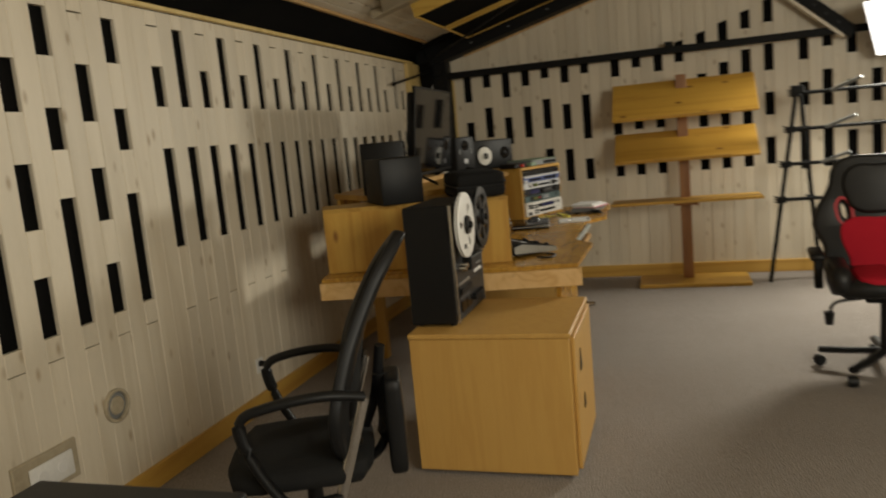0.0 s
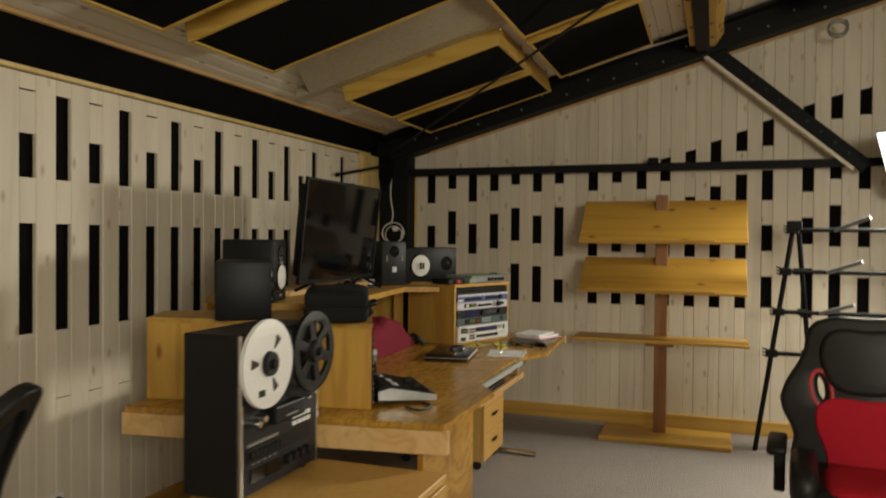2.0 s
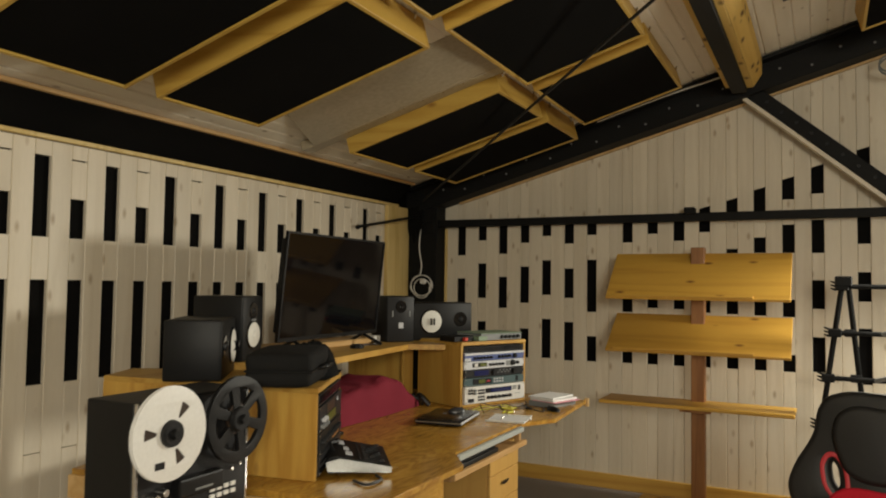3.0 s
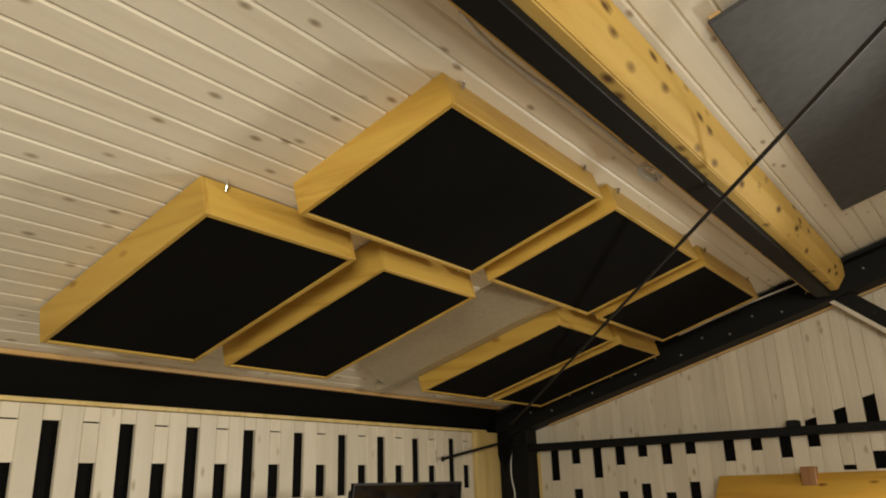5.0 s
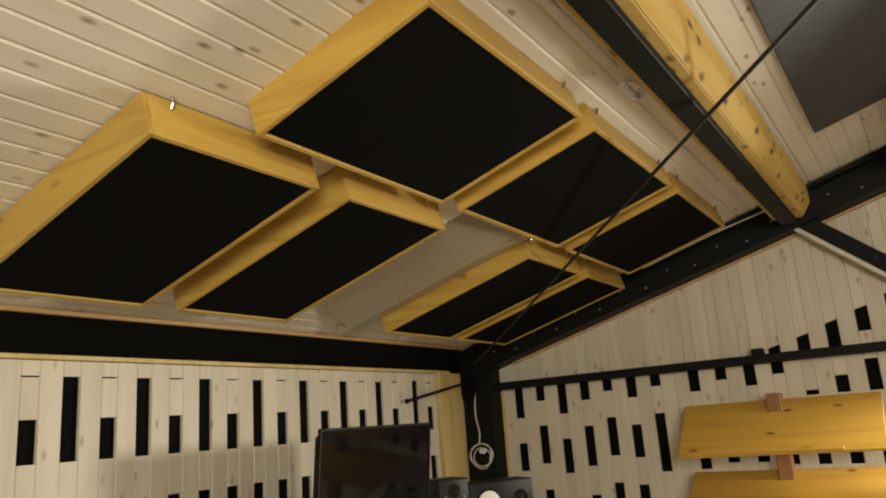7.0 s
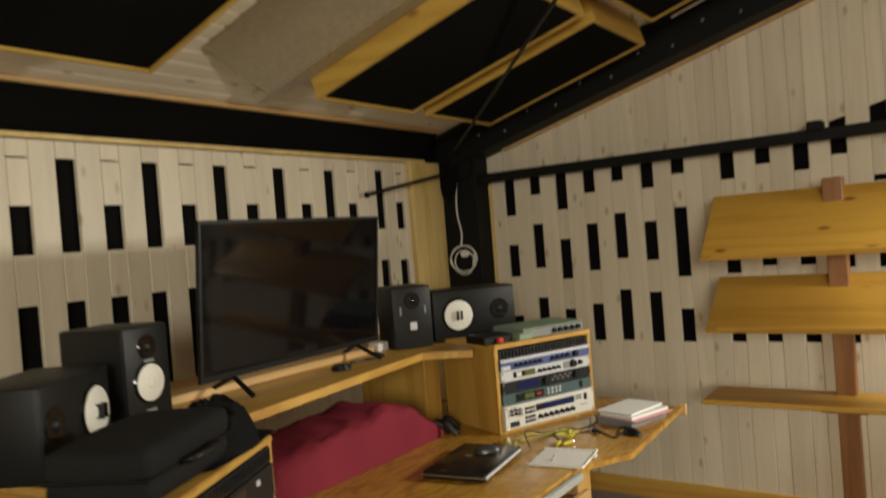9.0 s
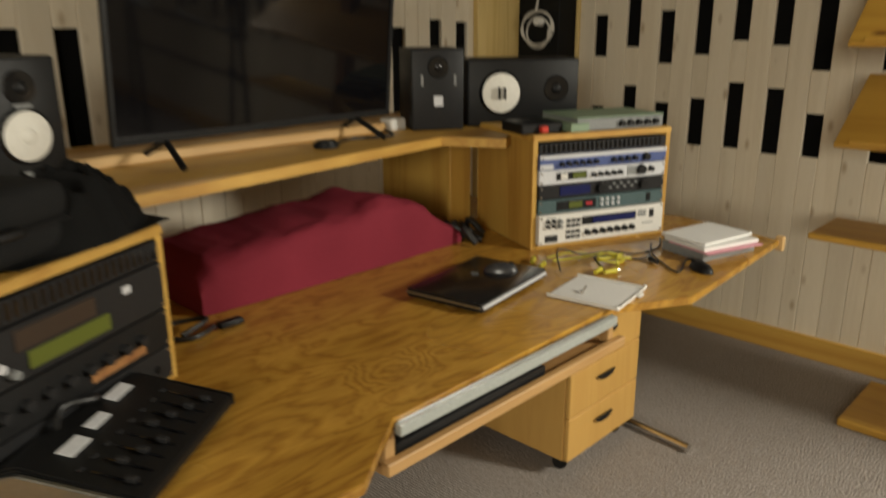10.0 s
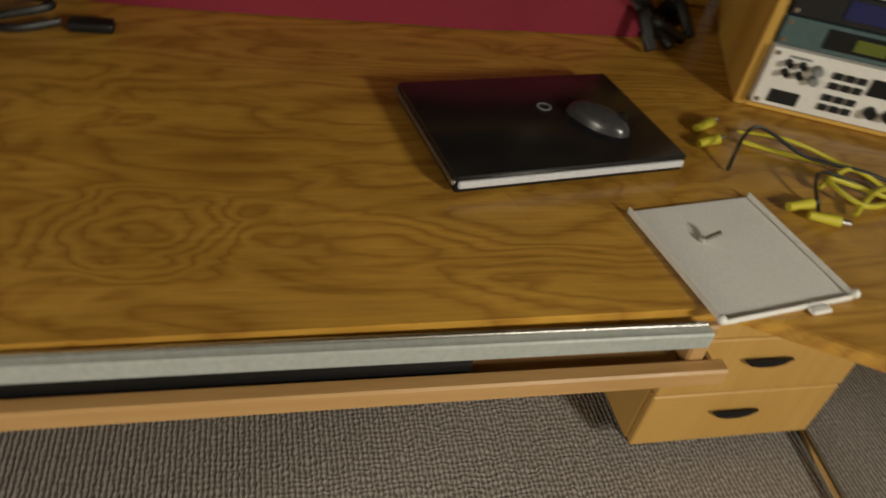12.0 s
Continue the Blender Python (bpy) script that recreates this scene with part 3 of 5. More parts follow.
part("end_block", bx(0.40, 0.4295, 5.185, 5.215, DZ - 0.10, DZ - 0.031, 0.003), M_TRAY, tray)
part("end_block", bx(0.40, 0.4295, 5.97, 5.995, DZ - 0.10, DZ - 0.031, 0.003), M_TRAY, tray)

# ---- shelf, racks ----
hutch = thing("desk_shelf", "raised yellow pine shelf behind the desk top", "shelf")
HZ = 1.10
part("shelf_board", prism([(-0.165, 4.93), (-0.32, 6.12), (-0.13, 6.22), (-0.45, 6.78), (-0.98, 6.6), (-0.98, 5.10), (-0.66, 4.80), (-0.45, 4.80)], HZ - 0.03, HZ, 0.002), M_PINE_Y, hutch)
part("support_panel", bx(-0.92, -0.47, 6.39, 6.41, DZ + 0.001, HZ - 0.031, 0.002), M_PINE_Z, hutch)
part("support_panel", bx(-0.47, -0.45, 6.30, 6.41, DZ + 0.001, HZ - 0.031, 0.002), M_PINE_Z, hutch)
part("support_panel", bx(-0.92, -0.90, 5.0, 5.3, DZ + 0.001, HZ - 0.031, 0.002), M_PINE_Z, hutch)


def quad_box(name, a, b, depth_back, z0, z1, label, skew=0.0):
    """A rack case whose open front runs from a to b; it reaches depth_back behind the front, its first side slanted by skew."""
    u = (Vector((*b, 0)) - Vector((*a, 0)))
    w = u.length
    u.normalize()
    back = Vector((-u.y, u.x, 0))
    m = Matrix(((u.x, back.x, 0, a[0]), (u.y, back.y, 0, a[1]), (0, 0, 1, z0), (0, 0, 0, 1)))
    r = thing(name, label, "rack")
    h, t = z1 - z0, 0.02
    part("side_panel", prism([(0, 0), (t, 0), (t + skew, depth_back), (skew, depth_back)], 0, h - t, 0.002, m=m), M_PINE_Z, r)
    part("side_panel", bx(w - t, w, 0, depth_back, 0, h - t, 0.002, m=m), M_PINE_Z, r)
    part("top_panel", prism([(0, -0.004), (w, -0.004), (w, depth_back), (skew, depth_back)], h - t, h, 0.003, m=m), M_PINE_Y, r)
    part("bottom_panel", bx(t + skew, w - t, 0, depth_back, 0, 0.01, 0.002, m=m), M_PINE_Y, r)
    part("back_panel", bx(t + skew, w - t, depth_back - 0.02, depth_back, 0.01, h - t, 0.002, m=m), M_PINE_Z, r)
    return r, m, w, h


left_case, ML, WL, HL = quad_box("equipment_case", (0.215, 4.53), (-0.02, 5.01), 0.90, DZ + 0.001, 1.07, "yellow pine equipment case with black units in its front", 0.27)
right_case, MK, WK, HK = quad_box("equipment_case", (-0.045, 6.25), (0.165, 6.745), 0.40, DZ + 0.001, 1.115, "yellow pine equipment case with silver and blue units in its front")

# ---- tape cabinet and drawers ----
cab = thing("side_cabinet", "beech laminate cabinet on short feet carrying the tape machine", "cabinet")
part("body", bx(-0.065, 0.585, 3.712, 4.33, 0.018, 0.576, 0.003), M_LAM, cab)
part("top_panel", bx(-0.069, 0.592, 3.706, 4.335, 0.577, 0.598, 0.004), M_LAM, cab)
part("door", bx(0.586, 0.601, 3.75, 4.31, 0.03, 0.570, 0.003), M_LAM, cab)
part("handle_slot", prism([(0.0, 0.0), (0.06, 0.0), (0.03, 0.085)], 0.0, 0.003, m=Matrix.Translation((0.602, 3.86, 0.40)) @ Matrix(((0, 0, 1, 0), (1, 0, 0, 0), (0, 1, 0, 0), (0, 0, 0, 1)))), M_PLASTIC, cab, "dark finger hole")
part("handle_slot", prism([(0.0, 0.0), (0.05, 0.0), (0.025, 0.06)], 0.0, 0.003, m=Matrix.Translation((0.602, 3.92, 0.22)) @ Matrix(((0, 0, 1, 0), (1, 0, 0, 0), (0, 1, 0, 0), (0, 0, 0, 1)))), M_PLASTIC, cab, "dark finger hole")
for x in (0.0, 0.545):
    for y in (3.78, 4.28):
        part("foot", cyl(0.022, 0.024, 0.0, 0.0175, 14, m=Matrix.Translation((x, y, 0))), M_PLASTIC, cab)

drawers = thing("drawer_unit", "beech laminate drawer unit with dark bow handles", "drawers")
part("body", bx(-0.40, 0.150, 6.20, 6.63, 0.06, 0.54, 0.003), M_LAM, drawers)
for z0, z1 in ((0.062, 0.217), (0.221, 0.376), (0.380, 0.535)):
    f = part("drawer_front", bx(0.151, 0.169, 6.203, 6.627, z0, z1, 0.003), M_LAM, drawers)
    h = sheet([([(-0.05, 0.006), (0.05, 0.006), (0.036, -0.005), (0.015, -0.011), (-0.015, -0.011), (-0.036, -0.005)], False)], 0.006, 0.001, m=Matrix.Translation((0.178, 6.40, (z0 + z1) / 2 + 0.02)) @ Matrix(((0, 0, 1, 0), (1, 0, 0, 0), (0, 1, 0, 0), (0, 0, 0, 1))))
    part("handle", h, M_PLASTIC, f, "dark crescent handle", 40)
for x in (-0.35, 0.11):
    for y in (6.25, 6.58):
        part("castor", cyl(0.026, 0.026, -0.014, 0.014, 14, m=pose(x, y, 0.028, 90, 0, 20)), M_PLASTIC, drawers)

# ---- slanted display stand ----
stand = thing("display_stand", "yellow pine display stand with two tilted shelves on a post", "stand")
part("base", bx(0.70, 1.57, 7.19, 7.62, 0.0, 0.03, 0.006, 2), M_SHELF, stand)
part("post", bx(1.052, 1.136, 7.43, 7.515, 0.031, 1.715, 0.004), M_DARKWOOD, stand, "reddish stained square post")
for zt, zb in ((1.680, 1.385), (1.272, 1.045)):
    a = math.atan2(zt - zb, 0.32)
    L = math.hypot(zt - zb, 0.32)
    m = Matrix.Translation((0.549, 7.19, zb)) @ Matrix.Rotation(a, 4, "X")
    sh = part("tilted_shelf", bx(0, 1.105, 0, L, -0.02, 0.0, 0.003, m=m), M_SHELF, stand)
    part("lip", bx(0.05, 0.90, 0.0, 0.022, 0.0, 0.014, 0.003, m=m), M_SHELF, sh)
part("flat_shelf", bx(0.505, 1.672, 7.20, 7.52, 0.690, 0.713, 0.004), M_SHELF, stand)
part("shelf_block", bx(1.00, 1.19, 7.30, 7.50, 0.660, 0.689, 0.004), M_DARKWOOD, stand)

# ---- A-frame keyboard rack ----
rack = thing("keyboard_rack", "black tubular A-frame keyboard rack with four tiers", "rack")
TOP = Vector((1.925, 7.26, 1.50))
F1, F2 = Vector((1.715, 7.32, 0.0)), Vector((2.10, 7.44, 0.0))
for dx in (0.0, 1.25):
    o = Vector((dx, 0, 0))
    part("leg", tube([F1 + o, TOP + o], 0.016, 10, smooth=False), M_STEEL, rack, smooth=50)
    part("leg", tube([F2 + o, TOP + o + Vector((0.03, 0.02, -0.02))], 0.016, 10, smooth=False), M_STEEL, rack, smooth=50)
    part("top_clamp", bx(-0.04, 0.05, -0.03, 0.03, -0.03, 0.03, 0.006, m=Matrix.Translation(TOP + o)), M_STEEL, rack)
for z in (1.47, 1.20, 0.935, 0.66):
    p = F1.lerp(TOP, z / 1.5)
    part("tier_rail", tube([p, p + Vector((1.28, 0, 0))], 0.0145, 10, smooth=False), M_STEEL, rack, smooth=50)
    cl = bx(-0.035, 0.035, -0.028, 0.028, -0.024, 0.024, 0.006, m=Matrix.Translation(p))
    for k in range(3):
        cyl(0.008, 0.004, 0.0, 0.03, 6, m=Matrix.Translation(p + Vector((-0.03, -0.01 + 0.01 * k, -0.02 + 0.02 * k))) @ pose(0, 0, 0, 0, -70, 0), bm=cl)
    part("clamp", cl, M_STEEL, rack)
    q = F2.lerp(TOP, z / 1.5)
    part("clamp", bx(-0.03, 0.03, -0.025, 0.025, -0.022, 0.022, 0.005, m=Matrix.Translation(q)), M_STEEL, rack)
    if z > 0.7:
        r = p + Vector((0.24, -0.02, 0.0))
        part("tier_arm", tube([r, r + Vector((0.17, -0.16, 0.075))], 0.013, 8, smooth=False), M_GREY, rack, "grey padded support arm", 50)
        part("tier_arm", tube([r + Vector((0.72, 0, 0)), r + Vector((0.89, -0.16, 0.075))], 0.013, 8, smooth=False), M_GREY, rack, "grey padded support arm", 50)

# ---- softbox ----
sb = thing("softbox", "lit square softbox lamp with a black hood hung at the gable", "lamp")
MS = look(SOFT_EYE, SOFT_AIM)
b = bmesh.new()
fr = [b.verts.new(MS @ Vector((x, y, 0.03))) for x, y in ((-0.30, -0.25), (0.30, -0.25), (0.30, 0.25), (-0.30, 0.25))]
bk = [b.verts.new(MS @ Vector((x, y, 0.34))) for x, y in ((-0.07, -0.07), (0.07, -0.07), (0.07, 0.07), (-0.07, 0.07))]
b.faces.new(bk)
for i in range(4):
    b.faces.new((fr[i], fr[(i + 1) % 4], bk[(i + 1) % 4], bk[i]))
part("hood", b, M_FABRIC, sb, "black cloth hood")
part("diffuser", bx(-0.295, 0.295, -0.245, 0.245, 0.012, 0.028, 0.004, m=MS), M_DIFF, sb, "glowing white diffuser cloth")
part("lamp_head", cyl(0.06, 0.06, 0.341, 0.50, 16, m=MS), M_PLASTIC, sb, smooth=40)
part("hanger", tube([MS @ Vector((0, 0, 0.42)), (2.80, 7.62, 2.30), (2.78, 7.745, 2.40)], 0.014, 8), M_STEEL, sb, smooth=50)


# ---- chairs ----
def star_base(ch, r, z, mats):
    for k in range(5):
        a = 2 * math.pi * k / 5 + 0.35
        tip = Vector((r * math.cos(a), r * math.sin(a), z))
        leg = part("base_leg", tube([(0, 0, z + 0.04), tip * 0.55 + Vector((0, 0, 0.035 * 0.6 + z * 0.45)), tip + Vector((0, 0, 0.012))], 0.026, 8, 5, flat=0.7), mats[0], ch, smooth=50)
        part("castor", cyl(0.028, 0.028, -0.022, 0.022, 14, m=Matrix.Translation((tip.x, tip.y, 0.029)) @ pose(0, 0, 0, 90, 0, math.degrees(a) + 40), bev=0.004), mats[1], leg, smooth=40)
    part("gas_lift", cyl(0.027, 0.024, z + 0.02, 0.40, 14), mats[1], ch, smooth=40)


def plump(bm, cuts=3, amount=0.012, seed=1.0):
    """Softens a block: rounds it and adds slow lumps."""
    bmesh.ops.subdivide_edges(bm, edges=bm.edges[:], cuts=cuts, use_grid_fill=True)
    for _ in range(3):
        bmesh.ops.smooth_vert(bm, verts=bm.verts, factor=0.5, use_axis_x=True, use_axis_y=True, use_axis_z=True)
    for v in bm.verts:
        v.co += amount * noise.noise_vector(v.co * 5.0 + Vector((seed, 0, 0)))
    return bm


gc = thing("gaming_chair", "black and red racing style swivel chair with harness holes", "chair", at=(1.985, 5.06, 0), rz=-6)
star_base(gc, 0.31, 0.075, (M_PLASTIC, M_PLASTIC))
part("mechanism", bx(-0.10, 0.10, -0.12, 0.12, 0.385, 0.425, 0.01, 2), M_STEEL, gc)
part("tilt_lever", tube([(-0.05, -0.05, 0.40), (-0.22, -0.08, 0.385), (-0.26, -0.09, 0.33)], 0.008, 6), M_PLASTIC, gc, smooth=50)
part("lever_knob", cyl(0.018, 0.026, 0.27, 0.335, 12, m=Matrix.Translation((-0.26, -0.09, 0))), M_PLASTIC, gc, smooth=40)
seat = part("seat", plump(bx(-0.25, 0.25, -0.26, 0.24, 0.425, 0.52), 3, 0.004), M_LEATHER, gc, smooth=80)
part("seat_panel", plump(bx(-0.15, 0.15, -0.245, 0.16, 0.48, 0.535), 3, 0.003, 4.0), M_RED, gc, "red mesh seat panel", 80)
for s in (-1, 1):
    part("seat_bolster", plump(bx(s * 0.215 - 0.05, s * 0.215 + 0.05, -0.25, 0.20, 0.44, 0.58), 3, 0.004), M_LEATHER, gc, smooth=80)
half = [(0.17, 0.50), (0.24, 0.60), (0.235, 0.71), (0.285, 0.835), (0.28, 0.875), (0.205, 1.035), (0.185, 1.13), (0.155, 1.158), (0.0, 1.17)]
outline = half + [(-x, z) for x, z in half[-2::-1]]
holes = []
for s in (-1, 1):
    holes.append(([(s * 0.155 + 0.034 * math.cos(a) + 0.010 * s * math.sin(a), 0.90 + 0.070 * math.sin(a)) for a in (k * math.pi / 4 for k in range(8))], True))
MBACK = Matrix.Translation((0, 0.235, -0.10)) @ pose(0, 0, 0, 0, 0, 0) @ Matrix.Translation((0, 0, 0.48)) @ Matrix.Rotation(math.radians(-9), 4, "X") @ Matrix.Translation((0, 0, -0.48)) @ Matrix.Rotation(math.radians(90), 4, "X")
back = part("backrest", sheet([(outline, True)] + holes, 0.05, 0.022, m=MBACK), M_LEATHER, gc, "black leatherette racing backrest", 50)
pan = [(0.10, 0.52), (0.125, 0.65), (0.165, 0.78), (0.15, 0.835), (0.0, 0.855)]
part("back_panel", sheet([(pan + [(-x, z) for x, z in pan[-2::-1]], True)], 0.022, 0.012, m=Matrix.Translation((0, -0.035, 0)) @ MBACK), M_RED, back, "red mesh back panel", 50)
hd = [(0.095, 0.925), (0.125, 0.97), (0.14, 1.08), (0.11, 1.12), (0.0, 1.125)]
part("headrest", sheet([(hd + [(-x, z) for x, z in hd[-2::-1]] + [(0.0, 0.905)], True)], 0.03, 0.02, m=Matrix.Translation((0, -0.035, 0)) @ MBACK), M_LEATHER, back, smooth=50)
rim = [(x, z) for x, z in half[5:]]
part("top_trim", tube([MBACK @ Vector((x, z + 0.012, 0.0)) for x, z in ([(-x, z) for x, z in half[6:8]] + [(0.0, 1.17)] + half[7:5:-1])], 0.012, 8), M_GREY, back, "pale grey top edge", 50)
for s, (pts, _) in zip((-1, 1), holes):
    ring = [((x - s * 0.155) * 1.22 + s * 0.155, (z - 0.90) * 1.14 + 0.90) for x, z in pts]
    part("hole_trim", sheet([(ring, True), (pts, True)], 0.02, 0.004, m=Matrix.Translation((0, -0.035, 0)) @ MBACK), M_REDTRIM, back, "red plastic hole trim", 50)
for s in (-1, 1):
    arm = part("armrest", bx(s * 0.31 - 0.035, s * 0.31 + 0.035, -0.13, 0.13, 0.60, 0.635, 0.014, 2), M_PLASTIC, gc, smooth=50)
    part("arm_post", bx(s * 0.30 - 0.02, s * 0.30 + 0.02, -0.03, 0.05, 0.44, 0.60, 0.006), M_PLASTIC, gc)

oc = thing("office_chair", "black mesh-backed office chair with loop arms", "chair", at=(-0.115, 2.90, 0), rz=112)
star_base(oc, 0.30, 0.07, (M_PLASTIC, M_PLASTIC))
part("mechanism", bx(-0.09, 0.09, -0.10, 0.12, 0.385, 0.42, 0.01, 2), M_STEEL, oc)
part("seat", plump(bx(-0.235, 0.235, -0.20, 0.235, 0.42, 0.50), 3, 0.004), M_MESHBLACK, oc, smooth=80)
ob_pts = [(0.18, -0.09), (0.238, -0.01), (0.215, 0.14), (0.145, 0.33), (0.075, 0.50), (0.0, 0.555)]
full = ob_pts + [(-x, z) for x, z in ob_pts[-2::-1]]
inner = [(x * 0.86, 0.275 + (z - 0.275) * 0.88) for x, z in full]
MO = Matrix.Translation((0, -0.165, 0.575)) @ Matrix.Rotation(math.radians(20), 4, "X") @ Matrix.Rotation(math.radians(90), 4, "X")
fb = sheet([(full, True), (inner, True)], 0.018, 0.010, m=None)
for v in fb.verts:
    v.co.z += -1.1 * (v.co.x ** 2) - 0.05 * math.sin(v.co.y * 5.0)
fb.transform(MO)
fr_ob = part("back_frame", fb, M_PLASTIC, oc, smooth=50)
g = bmesh.new()
bmesh.ops.create_grid(g, x_segments=12, y_segments=14, size=1.0)
for v in g.verts:
    u, w = v.co.x, v.co.y
    z = 0.275 + 0.26 * w
    half_w = 0.215 - 0.078 * (w + 1) - 0.02 * max(0, w) ** 3
    x = u * half_w
    v.co = Vector((x, z, -1.1 * x * x - 0.05 * math.sin(z * 5.0)))
g.transform(MO)
bmesh.ops.solidify(g, geom=g.faces[:], thickness=0.004)
part("back_mesh", g, M_MESHBLACK, oc, "taut black mesh", 60)
part("back_bracket", tube([(0, -0.04, 0.41), (0, -0.19, 0.42), (0, -0.245, 0.52), (0, -0.24, 0.68)], 0.028, 10, flat=0.5), M_PLASTIC, oc, smooth=50)
part("rear_cover", plump(bx(-0.085, 0.085, -0.300, -0.240, 0.38, 0.68, 0.01), 2, 0.004), M_PLASTIC, oc, smooth=70)
part("back_strut", tube([(0.09, -0.16, 0.46), (0.05, -0.215, 0.60), (0.03, -0.245, 0.76)], 0.017, 8), M_PLASTIC, oc, smooth=50)
for x in (-0.212, 0.212):
    part("chrome_strip", tube([(x, -0.09, 0.37), (x, -0.19, 0.68)], 0.016, 8, smooth=False, flat=0.4), M_CHROME, oc, "bright metal strip", 50)
for s in (-1, 1):
    part("arm_loop", tube([(s * 0.215, -0.19, 0.685), (s * 0.25, -0.08, 0.71), (s * 0.265, 0.07, 0.70), (s * 0.265, 0.145, 0.665), (s * 0.265, 0.125, 0.56), (s * 0.26, 0.07, 0.45), (s * 0.25, 0.02, 0.405), (s * 0.21, -0.10, 0.395)], 0.019, 10, flat=0.75), M_PLASTIC, oc, smooth=50)

# ---- tape machine ----
tm = thing("tape_machine", "black reel-to-reel tape machine with one white and one black reel", "tape recorder", at=(0.120, 3.818, 0.5985), rz=0)
AX = Matrix(((0, 0, 1, 0), (1, 0, 0, 0), (0, 1, 0, 0), (0, 0, 0, 1)))   # plate x, y to the face's width and height


def face(u, w, out=0.0):
    return Matrix.Translation((out, u, w)) @ AX


part("case", bx(-0.200, -0.004, 0.0, 0.455, 0.012, 0.505, 0.004), M_PLASTIC, tm)
part("face_plate", bx(-0.003, 0.006, 0.006, 0.449, 0.018, 0.498, 0.002), M_DKGREY, tm)
for y in (0.003, 0.446):
    part("edge_trim", bx(-0.002, 0.010, y - 0.003, y + 0.006, 0.012, 0.505, 0.001), M_CHROME, tm, "bright metal edge")
for y in (0.04, 0.41):
    for x in (-0.17, -0.03):
        part("foot", cyl(0.014, 0.012, 0.0, 0.012, 10, m=Matrix.Translation((x, y, 0))), M_PLASTIC, tm)
R = 0.134


def circle(cx, cy, r, n=16):
    return ([(cx + r * math.cos(2 * math.pi * k / n), cy + r * math.sin(2 * math.pi * k / n)) for k in range(n)], True)


def window(a0, a1, r0, r1):
    pts = [(r0 * math.cos(a0 + 0.25 * (a1 - a0)), r0 * math.sin(a0 + 0.25 * (a1 - a0))), (r0 * math.cos(a1 - 0.25 * (a1 - a0)), r0 * math.sin(a1 - 0.25 * (a1 - a0)))]
    pts += [(r1 * math.cos(a1 + (a0 - a1) * k / 3), r1 * math.sin(a1 + (a0 - a1) * k / 3)) for k in range(4)]
    return (pts, False)


UL, UR, UZ = 0.088, 0.366, 0.414
for u, wins, m_reel, lab in ((UL, [window(a - 0.19, a + 0.19, 0.05, 0.096) for a in (0.95, 3.05, 5.15)], M_WHITE, "white reel with three narrow windows"),
                             (UR, [window(a - 0.36, a + 0.36, 0.042, 0.102) for a in (k * math.pi / 3 + 0.2 for k in range(6))], M_PLASTIC, "black spoked reel")):
    reel = part("reel", sheet([circle(0, 0, R)] + wins, 0.002, 0.0008, m=face(u, UZ, 0.046)), m_reel, tm, lab, 40)
    part("rear_flange", sheet([circle(0, 0, R)] + wins, 0.002, 0.0008, m=face(u, UZ, 0.036)), m_reel, reel, smooth=40)
    part("tape_pack", cyl(0.048 if u == UR else 0.098, 0.048 if u == UR else 0.098, 0.037, 0.0445, 40, m=Matrix.Translation((0, u, UZ)) @ pose(0, 0, 0, 0, 90, 0)), M_TAPE, reel, "wound brown tape", 40)
    part("hub", cyl(0.040, 0.036, 0.046, 0.062, 24, m=Matrix.Translation((0, u, UZ)) @ pose(0, 0, 0, 0, 90, 0), bev=0.002), M_DKGREY, reel, smooth=40)
    part("hub_cap", cyl(0.016, 0.013, 0.062, 0.075, 16, m=Matrix.Translation((0, u, UZ)) @ pose(0, 0, 0, 0, 90, 0), bev=0.002), M_PLASTIC, reel, smooth=40)
    part("spindle", cyl(0.02, 0.02, 0.005, 0.036, 14, m=Matrix.Translation((0, u, UZ)) @ pose(0, 0, 0, 0, 90, 0)), M_CHROME, tm, smooth=40)
part("label_patch", bx(0.0475, 0.0485, UL - 0.055, UL - 0.02, UZ - 0.095, UZ - 0.075), M_DKGREY, tm)
part("head_cover", bx(0.006, 0.045, 0.13, 0.31, 0.215, 0.27, 0.006, 2), M_PLASTIC, tm)
part("head_badge", bx(0.046, 0.0475, 0.19, 0.26, 0.23, 0.236), M_GREY, tm)
for y, z in ((0.055, 0.235), (0.085, 0.245), (0.35, 0.26), (0.385, 0.27)):
    part("tape_guide", cyl(0.013 if y < 0.2 else 0.007, 0.011 if y < 0.2 else 0.006, 0.006, 0.042, 14, m=Matrix.Translation((0, y, z)) @ pose(0, 0, 0, 0, 90, 0), bev=0.002), M_CHROME, tm, "bright metal guide", 40)
part("silver_strip", bx(0.006, 0.012, 0.03, 0.20, 0.165, 0.175, 0.001), M_ALU, tm)
part("button_panel", bx(0.006, 0.010, 0.03, 0.40, 0.115, 0.16, 0.001), M_PLASTIC, tm)
for k in range(8):
    part("push_button", bx(0.010, 0.018, 0.045 + 0.022 * k, 0.061 + 0.022 * k, 0.125, 0.15, 0.002), M_PLASTIC, tm)
for r in range(2):
    for k in range(4):
        part("push_button", bx(0.007, 0.014, 0.285 + 0.03 * k, 0.305 + 0.03 * k, 0.175 + 0.022 * r, 0.188 + 0.022 * r, 0.001), M_WHITE, tm, "small white button")
for k in range(4):
    part("knob", cyl(0.017, 0.015, 0.006, 0.026, 16, m=Matrix.Translation((0, 0.25 + 0.042 * k, 0.075)) @ pose(0, 0, 0, 0, 90, 0), bev=0.002), M_PLASTIC, tm, smooth=40)
